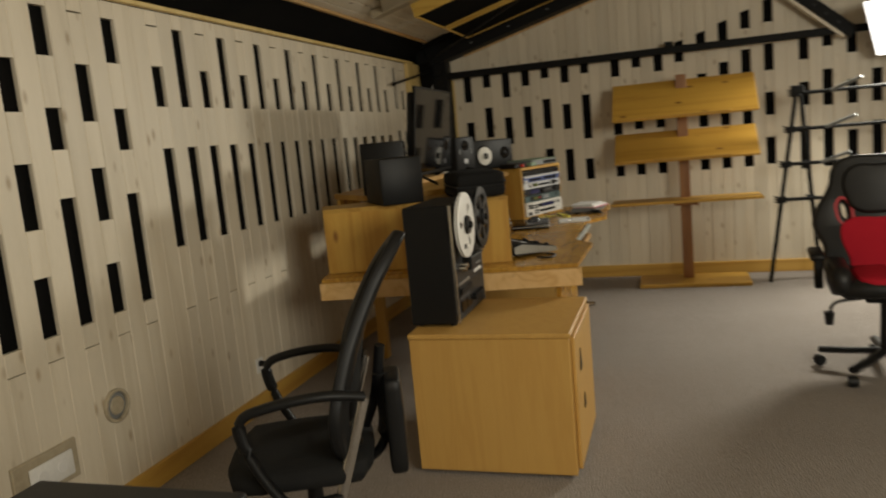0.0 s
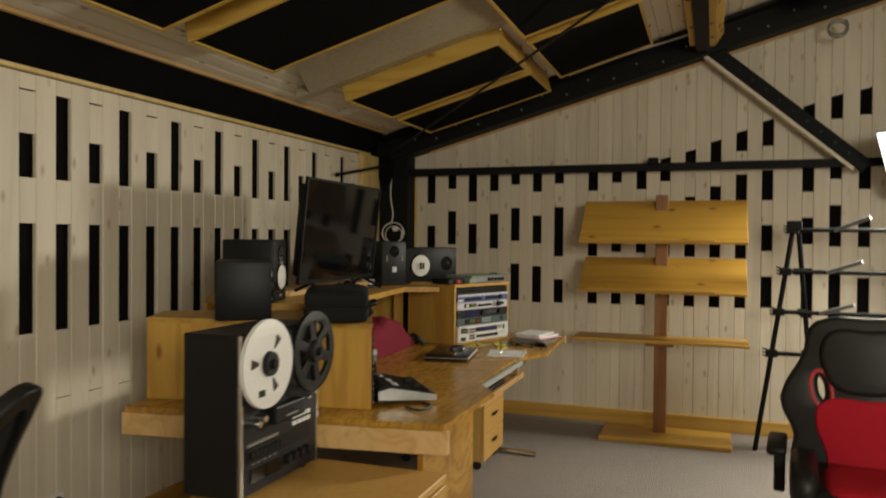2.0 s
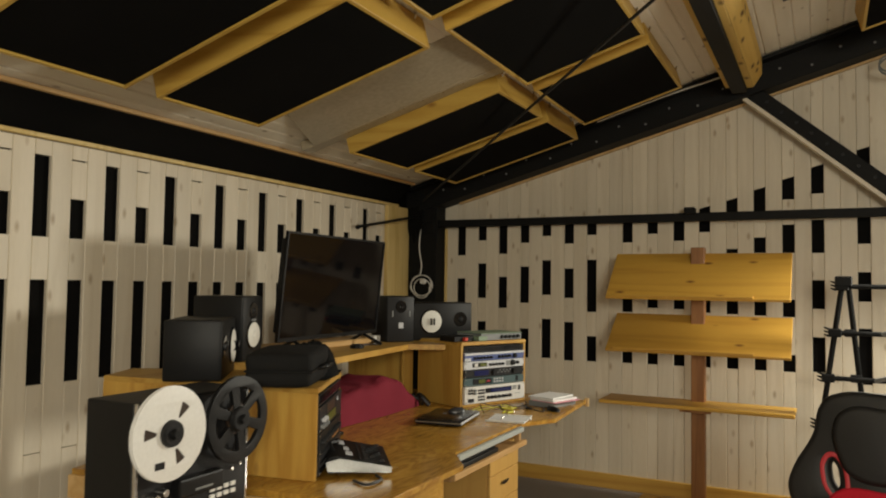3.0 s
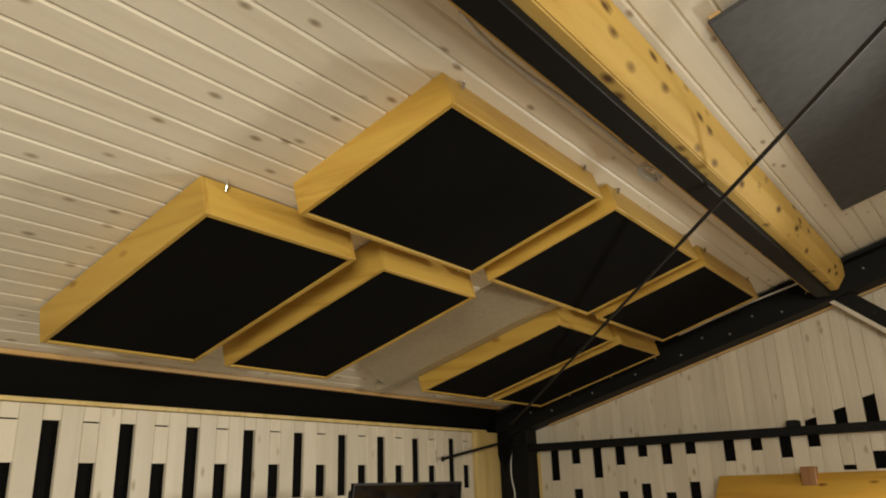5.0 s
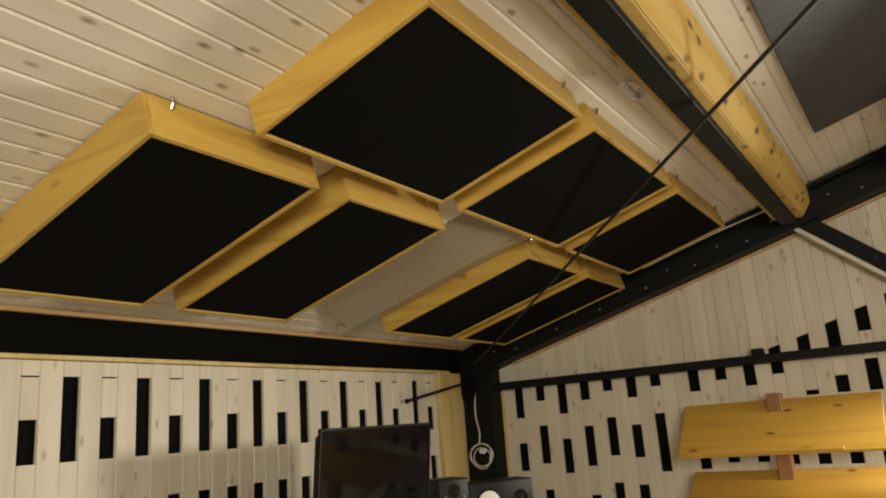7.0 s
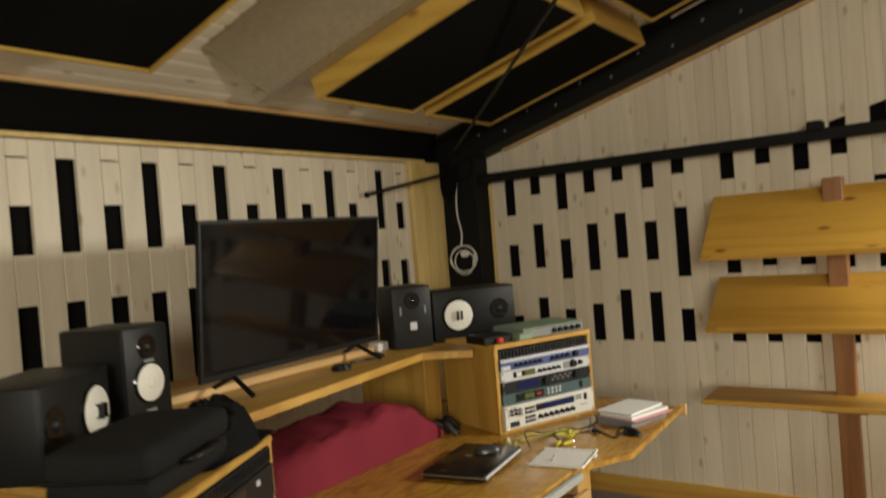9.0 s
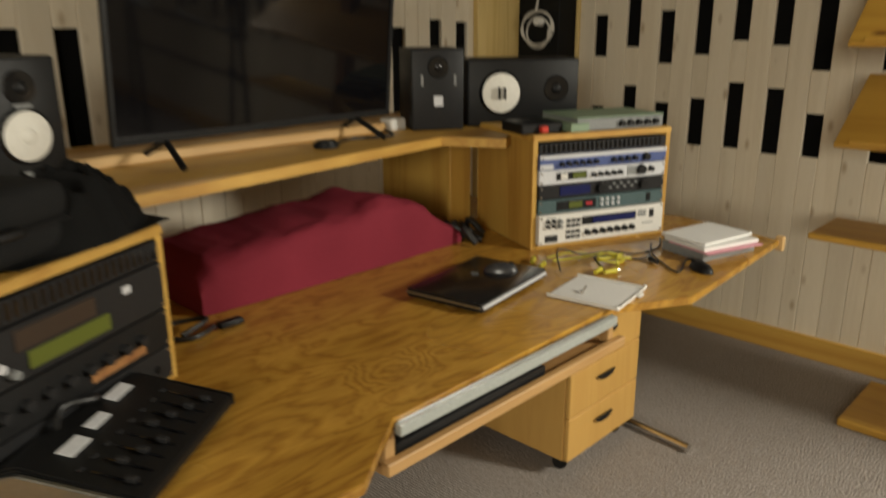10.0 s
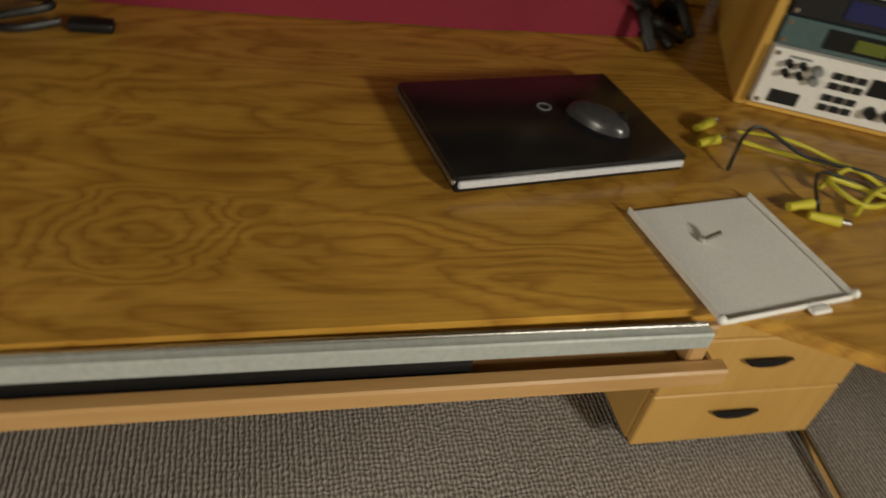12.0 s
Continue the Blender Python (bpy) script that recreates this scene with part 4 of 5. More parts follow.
for k in range(2):
    part("level_meter", bx(0.006, 0.011, 0.05 + 0.085 * k, 0.125 + 0.085 * k, 0.05, 0.095, 0.001), M_GLOSSBLACK, tm)
for k in range(5):
    part("marking", bx(0.0062, 0.0068, 0.06 + 0.03 * k, 0.075 + 0.03 * k, 0.105, 0.109), M_GREY, tm)


# ---- units in the cases ----
def unit(case, m, w, z0, h, material, name, label, out=0.0, deep=0.25):
    u = part(name, bx(0.022, w - 0.022, -0.004 - out, deep, z0, z0 + h - 0.002, 0.001, m=m), material, case, label)
    return u


def knob(owner, m, x, z, r, out, material=None, ln=0.014):
    part("knob", cyl(r, r * 0.85, 0, ln, 14, m=m @ Matrix.Translation((x, -out, z)) @ pose(0, 0, 0, 90, 0, 0)), material or M_PLASTIC, owner, smooth=40)


def plate(owner, m, x0, x1, z0, z1, out, material, name="display", th=0.002):
    part(name, bx(x0, x1, -out - th, -out + 0.001, z0, z1, m=m), material, owner)


def screws(owner, m, w, z0, h, out):
    for x in (0.03, w - 0.03):
        for z in (z0 + 0.008, z0 + h - 0.01):
            part("screw", cyl(0.004, 0.004, 0, 0.0025, 8, m=m @ Matrix.Translation((x, -out, z)) @ pose(0, 0, 0, 90, 0, 0)), M_CHROME, owner)


# right case: vent, blue unit, silver unit, dark unit, teal unit, cream unit
w = WK
vent = unit(right_case, MK, w, 0.312, 0.036, M_DKGREY, "vent_panel", "dark grey slotted vent panel")
for k in range(26):
    part("vent_slot", bx(0.034 + 0.0180 * k, 0.043 + 0.0180 * k, -0.0052, 0.0, 0.318, 0.342, m=MK), M_GLOSSBLACK, vent)
u1 = unit(right_case, MK, w, 0.262, 0.048, M_BLUE, "rack_unit", "blue front unit with knobs and a pale upper edge", 0.006)
plate(u1, MK, 0.022, w - 0.022, 0.296, 0.309, 0.0105, M_SILVER, "pale_edge")
plate(u1, MK, 0.022, 0.07, 0.264, 0.280, 0.0105, M_SILVER, "side_tab")
for k in range(6):
    knob(u1, MK, 0.10 + 0.026 * k, 0.279, 0.008, 0.010)
for k in range(4):
    knob(u1, MK, 0.30 + 0.028 * k, 0.280, 0.009, 0.010)
knob(u1, MK, 0.43, 0.281, 0.014, 0.010)
u2 = unit(right_case, MK, w, 0.213, 0.048, M_SILVER, "rack_unit", "silver front unit with a green display", 0.004)
plate(u2, MK, 0.085, 0.20, 0.226, 0.250, 0.0085, M_PLASTIC)
plate(u2, MK, 0.145, 0.195, 0.229, 0.247, 0.011, M_GREENLCD)
plate(u2, MK, 0.10, 0.125, 0.229, 0.247, 0.011, M_OFFWHITE, "button")
for k in range(5):
    knob(u2, MK, 0.225 + 0.026 * k, 0.236, 0.008, 0.008)
plate(u2, MK, 0.36, 0.40, 0.222, 0.252, 0.0085, M_GREY)
knob(u2, MK, 0.415, 0.238, 0.018, 0.008)
knob(u2, MK, 0.455, 0.238, 0.010, 0.008)
u3 = unit(right_case, MK, w, 0.165, 0.047, M_DKGREY, "rack_unit", "dark grey unit with a blue display", 0.004)
plate(u3, MK, 0.10, 0.215, 0.175, 0.204, 0.0085, M_DKBLUE)
knob(u3, MK, 0.255, 0.190, 0.017, 0.008)
knob(u3, MK, 0.425, 0.190, 0.016, 0.008)
for k in range(8):
    plate(u3, MK, 0.29 + 0.0145 * k, 0.30 + 0.0145 * k, 0.183 + 0.012 * (k % 2), 0.189 + 0.012 * (k % 2), 0.0085, M_GREY, "button")
u4 = unit(right_case, MK, w, 0.117, 0.047, M_TEAL, "rack_unit", "teal front unit with a small green display", 0.004)
plate(u4, MK, 0.09, 0.24, 0.125, 0.156, 0.0085, M_PLASTIC)
plate(u4, MK, 0.135, 0.185, 0.131, 0.150, 0.011, M_GREENLCD)
plate(u4, MK, 0.20, 0.225, 0.136, 0.145, 0.011, M_REDTRIM, "indicator")
for k in range(8):
    knob(u4, MK, 0.262 + 0.022 * (k % 4), 0.133 + 0.016 * (k // 4), 0.006, 0.008, M_SILVER, 0.008)
plate(u4, MK, 0.445, 0.462, 0.126, 0.155, 0.0085, M_PLASTIC, "switch")
u5 = unit(right_case, MK, w, 0.016, 0.100, M_OFFWHITE, "rack_unit", "tall cream front unit with keypad and a long blue display", 0.012)
plate(u5, MK, 0.185, 0.40, 0.070, 0.098, 0.0165, M_PLASTIC)
plate(u5, MK, 0.225, 0.395, 0.073, 0.094, 0.019, M_DKBLUE)
for r in range(4):
    for k in range(3):
        plate(u5, MK, 0.125 + 0.019 * k, 0.139 + 0.019 * k, 0.030 + 0.017 * r + 0.004 * (r > 1), 0.040 + 0.017 * r + 0.004 * (r > 1), 0.0165, M_DKGREY, "key", 0.004)
for k in range(7):
    knob(u5, MK, 0.205 + 0.030 * k, 0.044, 0.010, 0.016)
for r in range(2):
    for k in range(2):
        knob(u5, MK, 0.052 + 0.022 * k, 0.078 + 0.016 * r, 0.006, 0.016)
    knob(u5, MK, 0.098, 0.075 + 0.017 * r, 0.008, 0.016, M_GREY)
plate(u5, MK, 0.045, 0.092, 0.024, 0.046, 0.0165, M_DKGREY, "card_slot")
plate(u5, MK, 0.458, 0.475, 0.070, 0.098, 0.0165, M_DKGREY, "switch")
for r in range(2):
    for k in range(3):
        plate(u5, MK, 0.410 + 0.012 * k, 0.418 + 0.012 * k, 0.078 + 0.012 * r, 0.086 + 0.012 * r, 0.0165, M_GREY, "key", 0.003)
plate(u5, MK, 0.43, 0.475, 0.050, 0.053, 0.0165, M_GREY, "groove")
plate(u5, MK, 0.05, 0.085, 0.102, 0.106, 0.0165, M_GREY, "marking", 0.0005)
for z0, h, o in ((0.262, 0.048, 0.010), (0.213, 0.048, 0.008), (0.165, 0.047, 0.008), (0.117, 0.047, 0.008), (0.016, 0.10, 0.016)):
    screws(right_case, MK, w, z0, h, o)

# left case: vent strip and three black units
w = WL
vl = unit(left_case, ML, w, 0.262, 0.042, M_DKGREY, "vent_panel", "dark grey slotted vent panel", 0.0, 0.05)
for k in range(27):
    part("vent_slot", bx(0.030 + 0.0178 * k, 0.040 + 0.0178 * k, -0.0052, 0.0, 0.268, 0.298, m=ML), M_GLOSSBLACK, vl)
v1 = unit(left_case, ML, w, 0.165, 0.095, M_DKGREY, "rack_unit", "dark grey unit with a yellow-green display", 0.004, 0.05)
plate(v1, ML, 0.16, 0.33, 0.215, 0.25, 0.0085, M_TAPE)
plate(v1, ML, 0.18, 0.36, 0.178, 0.208, 0.0085, M_GREENLCD)
plate(v1, ML, 0.40, 0.42, 0.228, 0.242, 0.0085, M_SILVER, "button")
for k in range(5):
    knob(v1, ML, 0.05 + 0.024 * k, 0.185 + 0.02 * (k % 2), 0.009, 0.008, M_SILVER if k % 2 else M_GREY)
v2 = unit(left_case, ML, w, 0.085, 0.078, M_PLASTIC, "rack_unit", "black unit with small knobs", 0.004, 0.05)
for k in range(9):
    knob(v2, ML, 0.07 + 0.045 * k, 0.125, 0.011, 0.008, M_DKGREY)
plate(v2, ML, 0.30, 0.44, 0.095, 0.112, 0.0085, M_DARKWOOD)
v3 = unit(left_case, ML, w, 0.014, 0.070, M_DKGREY, "rack_unit", "dark patch unit with sockets", 0.004, 0.05)
for k in range(12):
    knob(v3, ML, 0.05 + 0.038 * k, 0.045, 0.008, 0.008, M_PLASTIC, 0.006)
for z0, h in ((0.165, 0.095), (0.085, 0.078), (0.014, 0.07)):
    screws(left_case, ML, w, z0, h, 0.008)


# ---- loudspeakers ----
def speaker(label, c, ang, w, h, d, lying, cone_m, port=False, flip=1):
    """A loudspeaker; c is the middle of its front's foot, ang the way it faces."""
    s = thing("loudspeaker", label, "loudspeaker", "monitors", at=c, rz=ang)
    part("cabinet", bx(-w / 2, w / 2, 0.004, d, 0.0, h, 0.008, 2), M_PLASTIC, s, smooth=40)
    part("baffle", bx(-w / 2 + 0.004, w / 2 - 0.004, 0.0, 0.01, 0.004, h - 0.004, 0.004, 2), M_DKGREY if port else M_PLASTIC, s, smooth=40)
    front = lambda x, z: Matrix.Translation((x, 0, z)) @ pose(0, 0, 0, 90, 0, 0)
    cx, cz, tx, tz = ((flip * 0.085, h * 0.5, -flip * 0.12, h * 0.55) if lying else (0.0, h * 0.40, 0.0, h * 0.77))
    if cone_m:
        r = min(w, h) * 0.30
        part("surround", cyl(r * 1.12, r * 1.04, 0.0, 0.006, 32, m=front(cx, cz)), M_GLOSSBLACK, s, "black rubber ring", 40)
        cone = part("cone", cyl(r, r * 0.9, 0.006, 0.010, 32, m=front(cx, cz), bev=0.002), cone_m, s, "white paper cone", 40)
        part("dust_cap", ball(r * 0.36, m=front(cx, cz) @ Matrix.Translation((0, 0, 0.006)) @ Matrix.Diagonal((1, 1, 0.5, 1))), cone_m, cone, smooth=60)
        if lying:
            for k in range(2):
                part("mark", bx(cx - 0.014 + 0.02 * k, cx - 0.008 + 0.02 * k, -0.030, -0.010, cz - 0.02, cz + 0.02), M_GLOSSBLACK, cone, "dark bars")
    tr = min(w, h) * 0.16
    part("tweeter_plate", cyl(tr * 1.25, tr * 1.15, 0.0, 0.004, 28, m=front(tx, tz)), M_GLOSSBLACK, s, smooth=40)
    part("tweeter", ball(tr * 0.55, m=front(tx, tz) @ Matrix.Diagonal((1, 1, 0.6, 1)), seg=16), M_PLASTIC if not port else M_GLOSSBLACK, s, smooth=60)
    if not lying and not port:
        part("trim_mark", bx(-0.02, 0.02, -0.008, -0.001, tz - 0.045, tz - 0.035, 0.002), M_GREY, s, "small grey mark")
        part("control_label", bx(-0.02, 0.02, -0.002, 0.0, 0.025, 0.035), M_GREY, s)
    if port:
        part("badge", bx(-0.016, 0.016, -0.003, 0.001, h * 0.30, h * 0.30 + 0.034, 0.001), M_SILVER, s, "pale square badge")
        for x in (-0.06, 0.055):
            part("control_mark", bx(x, x + 0.008, -0.002, 0.001, h * 0.55, h * 0.68), M_GREY, s)
    return s


speaker("black upright monitor loudspeaker with a white cone on the case", (-0.434, 4.921, 1.1005), 105, 0.19, 0.285, 0.24, False, M_CONE)
speaker("black loudspeaker lying on its side with a white cone", (-0.30, 4.63, 1.0705), 125, 0.36, 0.23, 0.215, True, M_CONE)
speaker("dark upright loudspeaker with a square badge on the shelf", (-0.432, 6.222, 1.1005), 58, 0.185, 0.275, 0.22, False, None, True)
sp4 = speaker("black loudspeaker on its side with a white cone, by the column", (-0.300, 6.525, 1.1005), 54, 0.41, 0.235, 0.20, True, M_CONE, False, -1)

# ---- television ----
tv = thing("television", "black flat television standing on the desk shelf, switched off", "television", at=(-0.485, 5.585, 0), rz=3)
PIVOT = Matrix.Translation((0, 0, 1.165)) @ Matrix.Rotation(radians(5.5), 4, "Y") @ Matrix.Translation((0, 0, -1.165))
for ob in (
    part("back_shell", bx(-0.055, -0.008, -0.44, 0.44, 1.20, 1.66, 0.012, 2), M_PLASTIC, tv, smooth=40),
    part("bezel", sheet([([(-0.472, 1.165), (0.472, 1.165), (0.472, 1.693), (-0.472, 1.693)], False), ([(-0.462, 1.182), (0.462, 1.182), (0.462, 1.684), (-0.462, 1.684)], False)], 0.014, 0.001, m=AX), M_PLASTIC, tv),
    part("screen", bx(-0.006, 0.003, -0.461, 0.461, 1.183, 1.683), M_SCREEN, tv, "glossy dark screen"),
):
    ob.data.transform(PIVOT)
for y in (-0.33, 0.33):
    s = 1 if y > 0 else -1
    part("foot", tube([(0.11, y + s * 0.02, 1.108), (0.0, y, 1.165), (-0.12, y + s * 0.02, 1.108)], 0.009, 8, smooth=False), M_PLASTIC, tv, smooth=50)
plank = tagged(part("timber_plank", bx(-0.66, -0.545, 5.03, 6.08, 1.1005, 1.13, 0.004), M_RAW), "pale pine plank lying on the shelf under the television", "plank")
puck = tagged(part("cable_puck", cyl(0.042, 0.034, 1.1005, 1.122, 20, m=Matrix.Translation((-0.41, 5.72, 0)), bev=0.006), M_PLASTIC, smooth=40), "small round black gadget on the shelf edge", "gadget")
tagged(part("shelf_cable", tube([(-0.41, 5.76, 1.106), (-0.47, 5.86, 1.106), (-0.43, 6.0, 1.106), (-0.55, 6.08, 1.106)], 0.005, 6), M_CABLE, smooth=60), "thin black cable lying on the shelf", "cable")
gb = thing("small_box", "small dark box beside the television", "box")
part("case", bx(-0.60, -0.54, 6.10, 6.17, 1.1005, 1.14, 0.004), M_OFFWHITE, gb)

# ---- carrying case and cloth on the left case ----
case = thing("carry_case", "black zipped carrying case with rounded corners", "case", at=(0.03, 4.60, 1.0705), rz=117)
part("lower_shell", plump(bx(-0.20, 0.20, -0.125, 0.125, 0.0, 0.075, 0.03, 2), 1, 0.003), M_MESHBLACK, case, smooth=80)
part("upper_shell", plump(bx(-0.20, 0.20, -0.125, 0.125, 0.05, 0.135, 0.03, 2), 1, 0.003, 3.0), M_MESHBLACK, case, smooth=80)
part("zip", bx(-0.195, 0.195, -0.122, 0.122, 0.058, 0.066, 0.003), M_PLASTIC, case)
part("grip", tube([(-0.06, -0.125, 0.065), (-0.05, -0.15, 0.07), (0.05, -0.15, 0.07), (0.06, -0.125, 0.065)], 0.009, 8), M_PLASTIC, case, smooth=50)
cl = bmesh.new()
bmesh.ops.create_grid(cl, x_segments=44, y_segments=34, size=1.0)
for v in cl.verts:
    u, w = v.co.x, v.co.y
    r = min(1.0, math.hypot(u, w) + 0.10 * noise.noise((u * 2.1, w * 2.1, 4.0)))
    fold = 1 - abs(noise.noise((u * 2.6 + w, w * 2.3, 1.7))) * 2.4
    fine = noise.noise((u * 7.0, w * 6.0, 9.1))
    h = 0.125 * (1 - r ** 2.2) ** 0.6 * (0.45 + 0.66 * fold) + 0.012 * fine * (1 - r)
    v.co = Vector((0.20 * u * (1 - 0.10 * abs(w)), 0.125 * w * (1 - 0.15 * abs(u)), max(0.002, h)))
bmesh.ops.solidify(cl, geom=cl.faces[:], thickness=-0.0015)
cl.transform(Matrix.Translation((-0.055, 4.83, 1.0715)) @ pose(0, 0, 0, 0, 0, 115))
tagged(part("crumpled_cloth", cl, M_CLOTH, smooth=80), "crumpled black cloth bundle on the equipment case", "cloth")

# ---- control surface ----
cs = thing("control_surface", "black mixing controller with silver end cheeks on the desk", "mixer", at=(0.40, 4.745, DZ + 0.001), rz=127)
b = bmesh.new()
prof = [(-0.0, 0.012), (0.0, 0.035), (0.20, 0.075), (0.235, 0.065), (0.235, 0.012)]
r0 = [b.verts.new((0.0, y, z)) for y, z in prof]
r1 = [b.verts.new((0.33, y, z)) for y, z in prof]
b.faces.new(r0)
b.faces.new(r1[::-1])
for i in range(5):
    b.faces.new((r0[i], r0[(i + 1) % 5], r1[(i + 1) % 5], r1[i]))
bmesh.ops.bevel(b, geom=b.edges[:], offset=0.004, segments=2, affect="EDGES")
part("case", b, M_PLASTIC, cs, smooth=40)
for x in (-0.012, 0.331):
    part("cheek", prism([(0.0, 0.012), (0.235, 0.022), (0.24, 0.055), (0.19, 0.068), (0.0, 0.034)], x, x + 0.010, 0.002, m=Matrix(((0, 0, 1, 0), (1, 0, 0, 0), (0, 1, 0, 0), (0, 0, 0, 1)))), M_ALU if x < 0 else M_PLASTIC, cs, "silver end cheek" if x < 0 else "black end cheek")
SL = math.atan2(0.04, 0.20)


def deck(x, y, out=0.0):
    return Matrix.Translation((x, y, 0.035 + y * 0.2 + out)) @ Matrix.Rotation(SL, 4, "X")


for x, y, a, c in ((0.05, 0.14, 0.055, 0.028), (0.13, 0.15, 0.05, 0.022), (0.22, 0.165, 0.06, 0.025)):
    part("display", bx(0, a, 0, c, 0.0, 0.003, 0.001, m=deck(x, y, 0.001)), M_SILVER, cs, "pale label strip")
for k in range(8):
    f = part("fader_slot", bx(-0.002, 0.002, 0, 0.08, 0.0, 0.002, m=deck(0.03 + 0.037 * k, 0.02, 0.0005)), M_GLOSSBLACK, cs)
    part("fader_cap", bx(-0.006, 0.006, -0.009, 0.009, 0.002, 0.012, 0.002, m=deck(0.03 + 0.037 * k, 0.035 + 0.05 * ((k * 5) % 7) / 7, 0.0)), M_DKGREY, f)
    part("button", bx(-0.006, 0.006, -0.004, 0.004, 0.0, 0.004, 0.001, m=deck(0.03 + 0.037 * k, 0.115, 0.0)), M_DKGREY, cs)
part("jog_cable", tube([(0.10, 0.20, 0.06), (0.15, 0.22, 0.09), (0.20, 0.19, 0.085), (0.24, 0.215, 0.07)], 0.006, 6), M_CABLE, cs, smooth=50)
tagged(part("desk_cable", tube([(0.33, 4.60, DZ + 0.006), (0.40, 4.58, DZ + 0.006), (0.41, 4.66, DZ + 0.006), (0.36, 4.70, DZ + 0.006)], 0.005, 6), M_CABLE, smooth=60), "short black cable end on the desk", "cable")

# ---- maroon bag ----
bag = bmesh.new()
NX, NY = 36, 96
rings = []
for j in range(NY + 1):
    t = j / NY
    y = 5.215 + 0.955 * t
    hgt = 0.125 + 0.042 * math.sin(math.pi * min(1, t * 1.05)) + 0.036 * math.exp(-((t - 0.70) / 0.15) ** 2)
    end = min(1.0, 6.0 * t + 0.72, 4.0 * (1 - t) + 0.35)
    row = []
    for i in range(NX):
        a = math.pi * i / (NX - 1)
        cx = math.copysign(abs(math.cos(a)) ** 0.30, math.cos(a))
        sz = abs(math.sin(a)) ** 0.36
        x = -0.47 + 0.045 * t + (0.19 - 0.03 * t) * cx * (0.9 + 0.1 * end)
        z = DZ + 0.002 + hgt * sz * end
        nz = noise.noise_vector(Vector((x * 7, y * 5, z * 7)))
        fold = 0.010 * math.sin(26 * t + 5 * cx) * math.exp(-((t - 0.64) / 0.12) ** 2) * sz
        row.append(bag.verts.new((x + 0.008 * nz.x, y + 0.010 * nz.y, max(DZ + 0.001, z + (0.009 * nz.z + fold + 0.007 * noise.noise(Vector((x * 22, y * 12, 3.0))) + 0.004 * noise.noise(Vector((x * 50, y * 34, 7.0)))) * sz))))
    rings.append(row)
for p, q in zip(rings, rings[1:]):
    for i in range(NX - 1):
        bag.faces.new((p[i], p[i + 1], q[i + 1], q[i]))
bag.faces.new(rings[0])
bag.faces.new(rings[-1][::-1])
for p, q in zip(rings, rings[1:]):
    bag.faces.new((p[0], q[0], q[-1], p[-1]))
bag_t = thing("soft_bag", "long maroon cloth bag lying on the desk under the shelf", "bag")
part("cover", bag, M_MAROON, bag_t, smooth=70)
part("seam", tube([(-0.285, 5.24, DZ + 0.015), (-0.292, 5.30, DZ + 0.10), (-0.33, 5.36, DZ + 0.125)], 0.004, 6), M_MAROON, bag_t, smooth=60)
rnd = random.Random(9)
heap = bmesh.new()
for k in range(9):
    p = Vector((-0.30 + rnd.uniform(-0.09, 0.05), 6.235 + rnd.uniform(-0.05, 0.05), DZ + 0.012))
    tube([p, p + Vector((rnd.uniform(-0.06, 0.06), rnd.uniform(-0.06, 0.06), rnd.uniform(0.02, 0.07))), p + Vector((rnd.uniform(-0.08, 0.08), rnd.uniform(-0.06, 0.06), 0.0))], 0.011, 6, 6, bm=heap)
tagged(part("cable_heap", heap, M_CABLE, smooth=60), "heap of thick black cable beside the maroon bag", "cable", kind="stuff")

# ---- things on the desk ----
lap = thing("laptop", "closed black laptop with a silver front edge", "laptop", at=(0.221, 5.706, DZ + 0.001), rz=9.4)
part("base", bx(-0.237, 0.0, 0.0, 0.352, 0.004, 0.018, 0.004, 2), M_PLASTIC, lap, smooth=40)
part("lid", bx(-0.237, 0.0, 0.0, 0.352, 0.0195, 0.030, 0.004, 2), M_LID, lap, "glossy black lid", 40)
part("front_edge", bx(-0.003, 0.004, 0.004, 0.348, 0.012, 0.0225, 0.002), M_SILVER, lap, "silver front edge")
part("side_edge", bx(-0.239, -0.004, -0.003, 0.003, 0.014, 0.021, 0.001), M_ALU, lap, "silver side edge")
part("emblem", sheet([circle(0, 0, 0.011), circle(0, 0, 0.008)], 0.001, 0.0, m=Matrix.Translation((-0.145, 0.195, 0.0312))), M_GREY, lap, "grey ring emblem")
for x in (-0.22, -0.02):
    for y in (0.03, 0.32):
        part("rubber_foot", cyl(0.008, 0.008, 0.0, 0.004, 8, m=Matrix.Translation((x, y, 0))), M_PLASTIC, lap)


def mouse(label, at, rz, col):
    ms = thing("computer_mouse", label, "mouse", at=at, rz=rz)
    b = ball(1.0, m=Matrix.Diagonal((0.027, 0.050, 0.026, 1)), seg=20)
    for v in b.verts:
        v.co.z = max(v.co.z, 0.0)
        v.co.x += 0.007 * math.sin(v.co.y * 30)
    part("shell", b, col, ms, smooth=60)
    part("wheel", cyl(0.008, 0.008, -0.004, 0.004, 12, m=Matrix.Translation((0, 0.03, 0.018)) @ pose(0, 0, 0, 0, 90, 0)), M_PLASTIC, ms)
    return ms


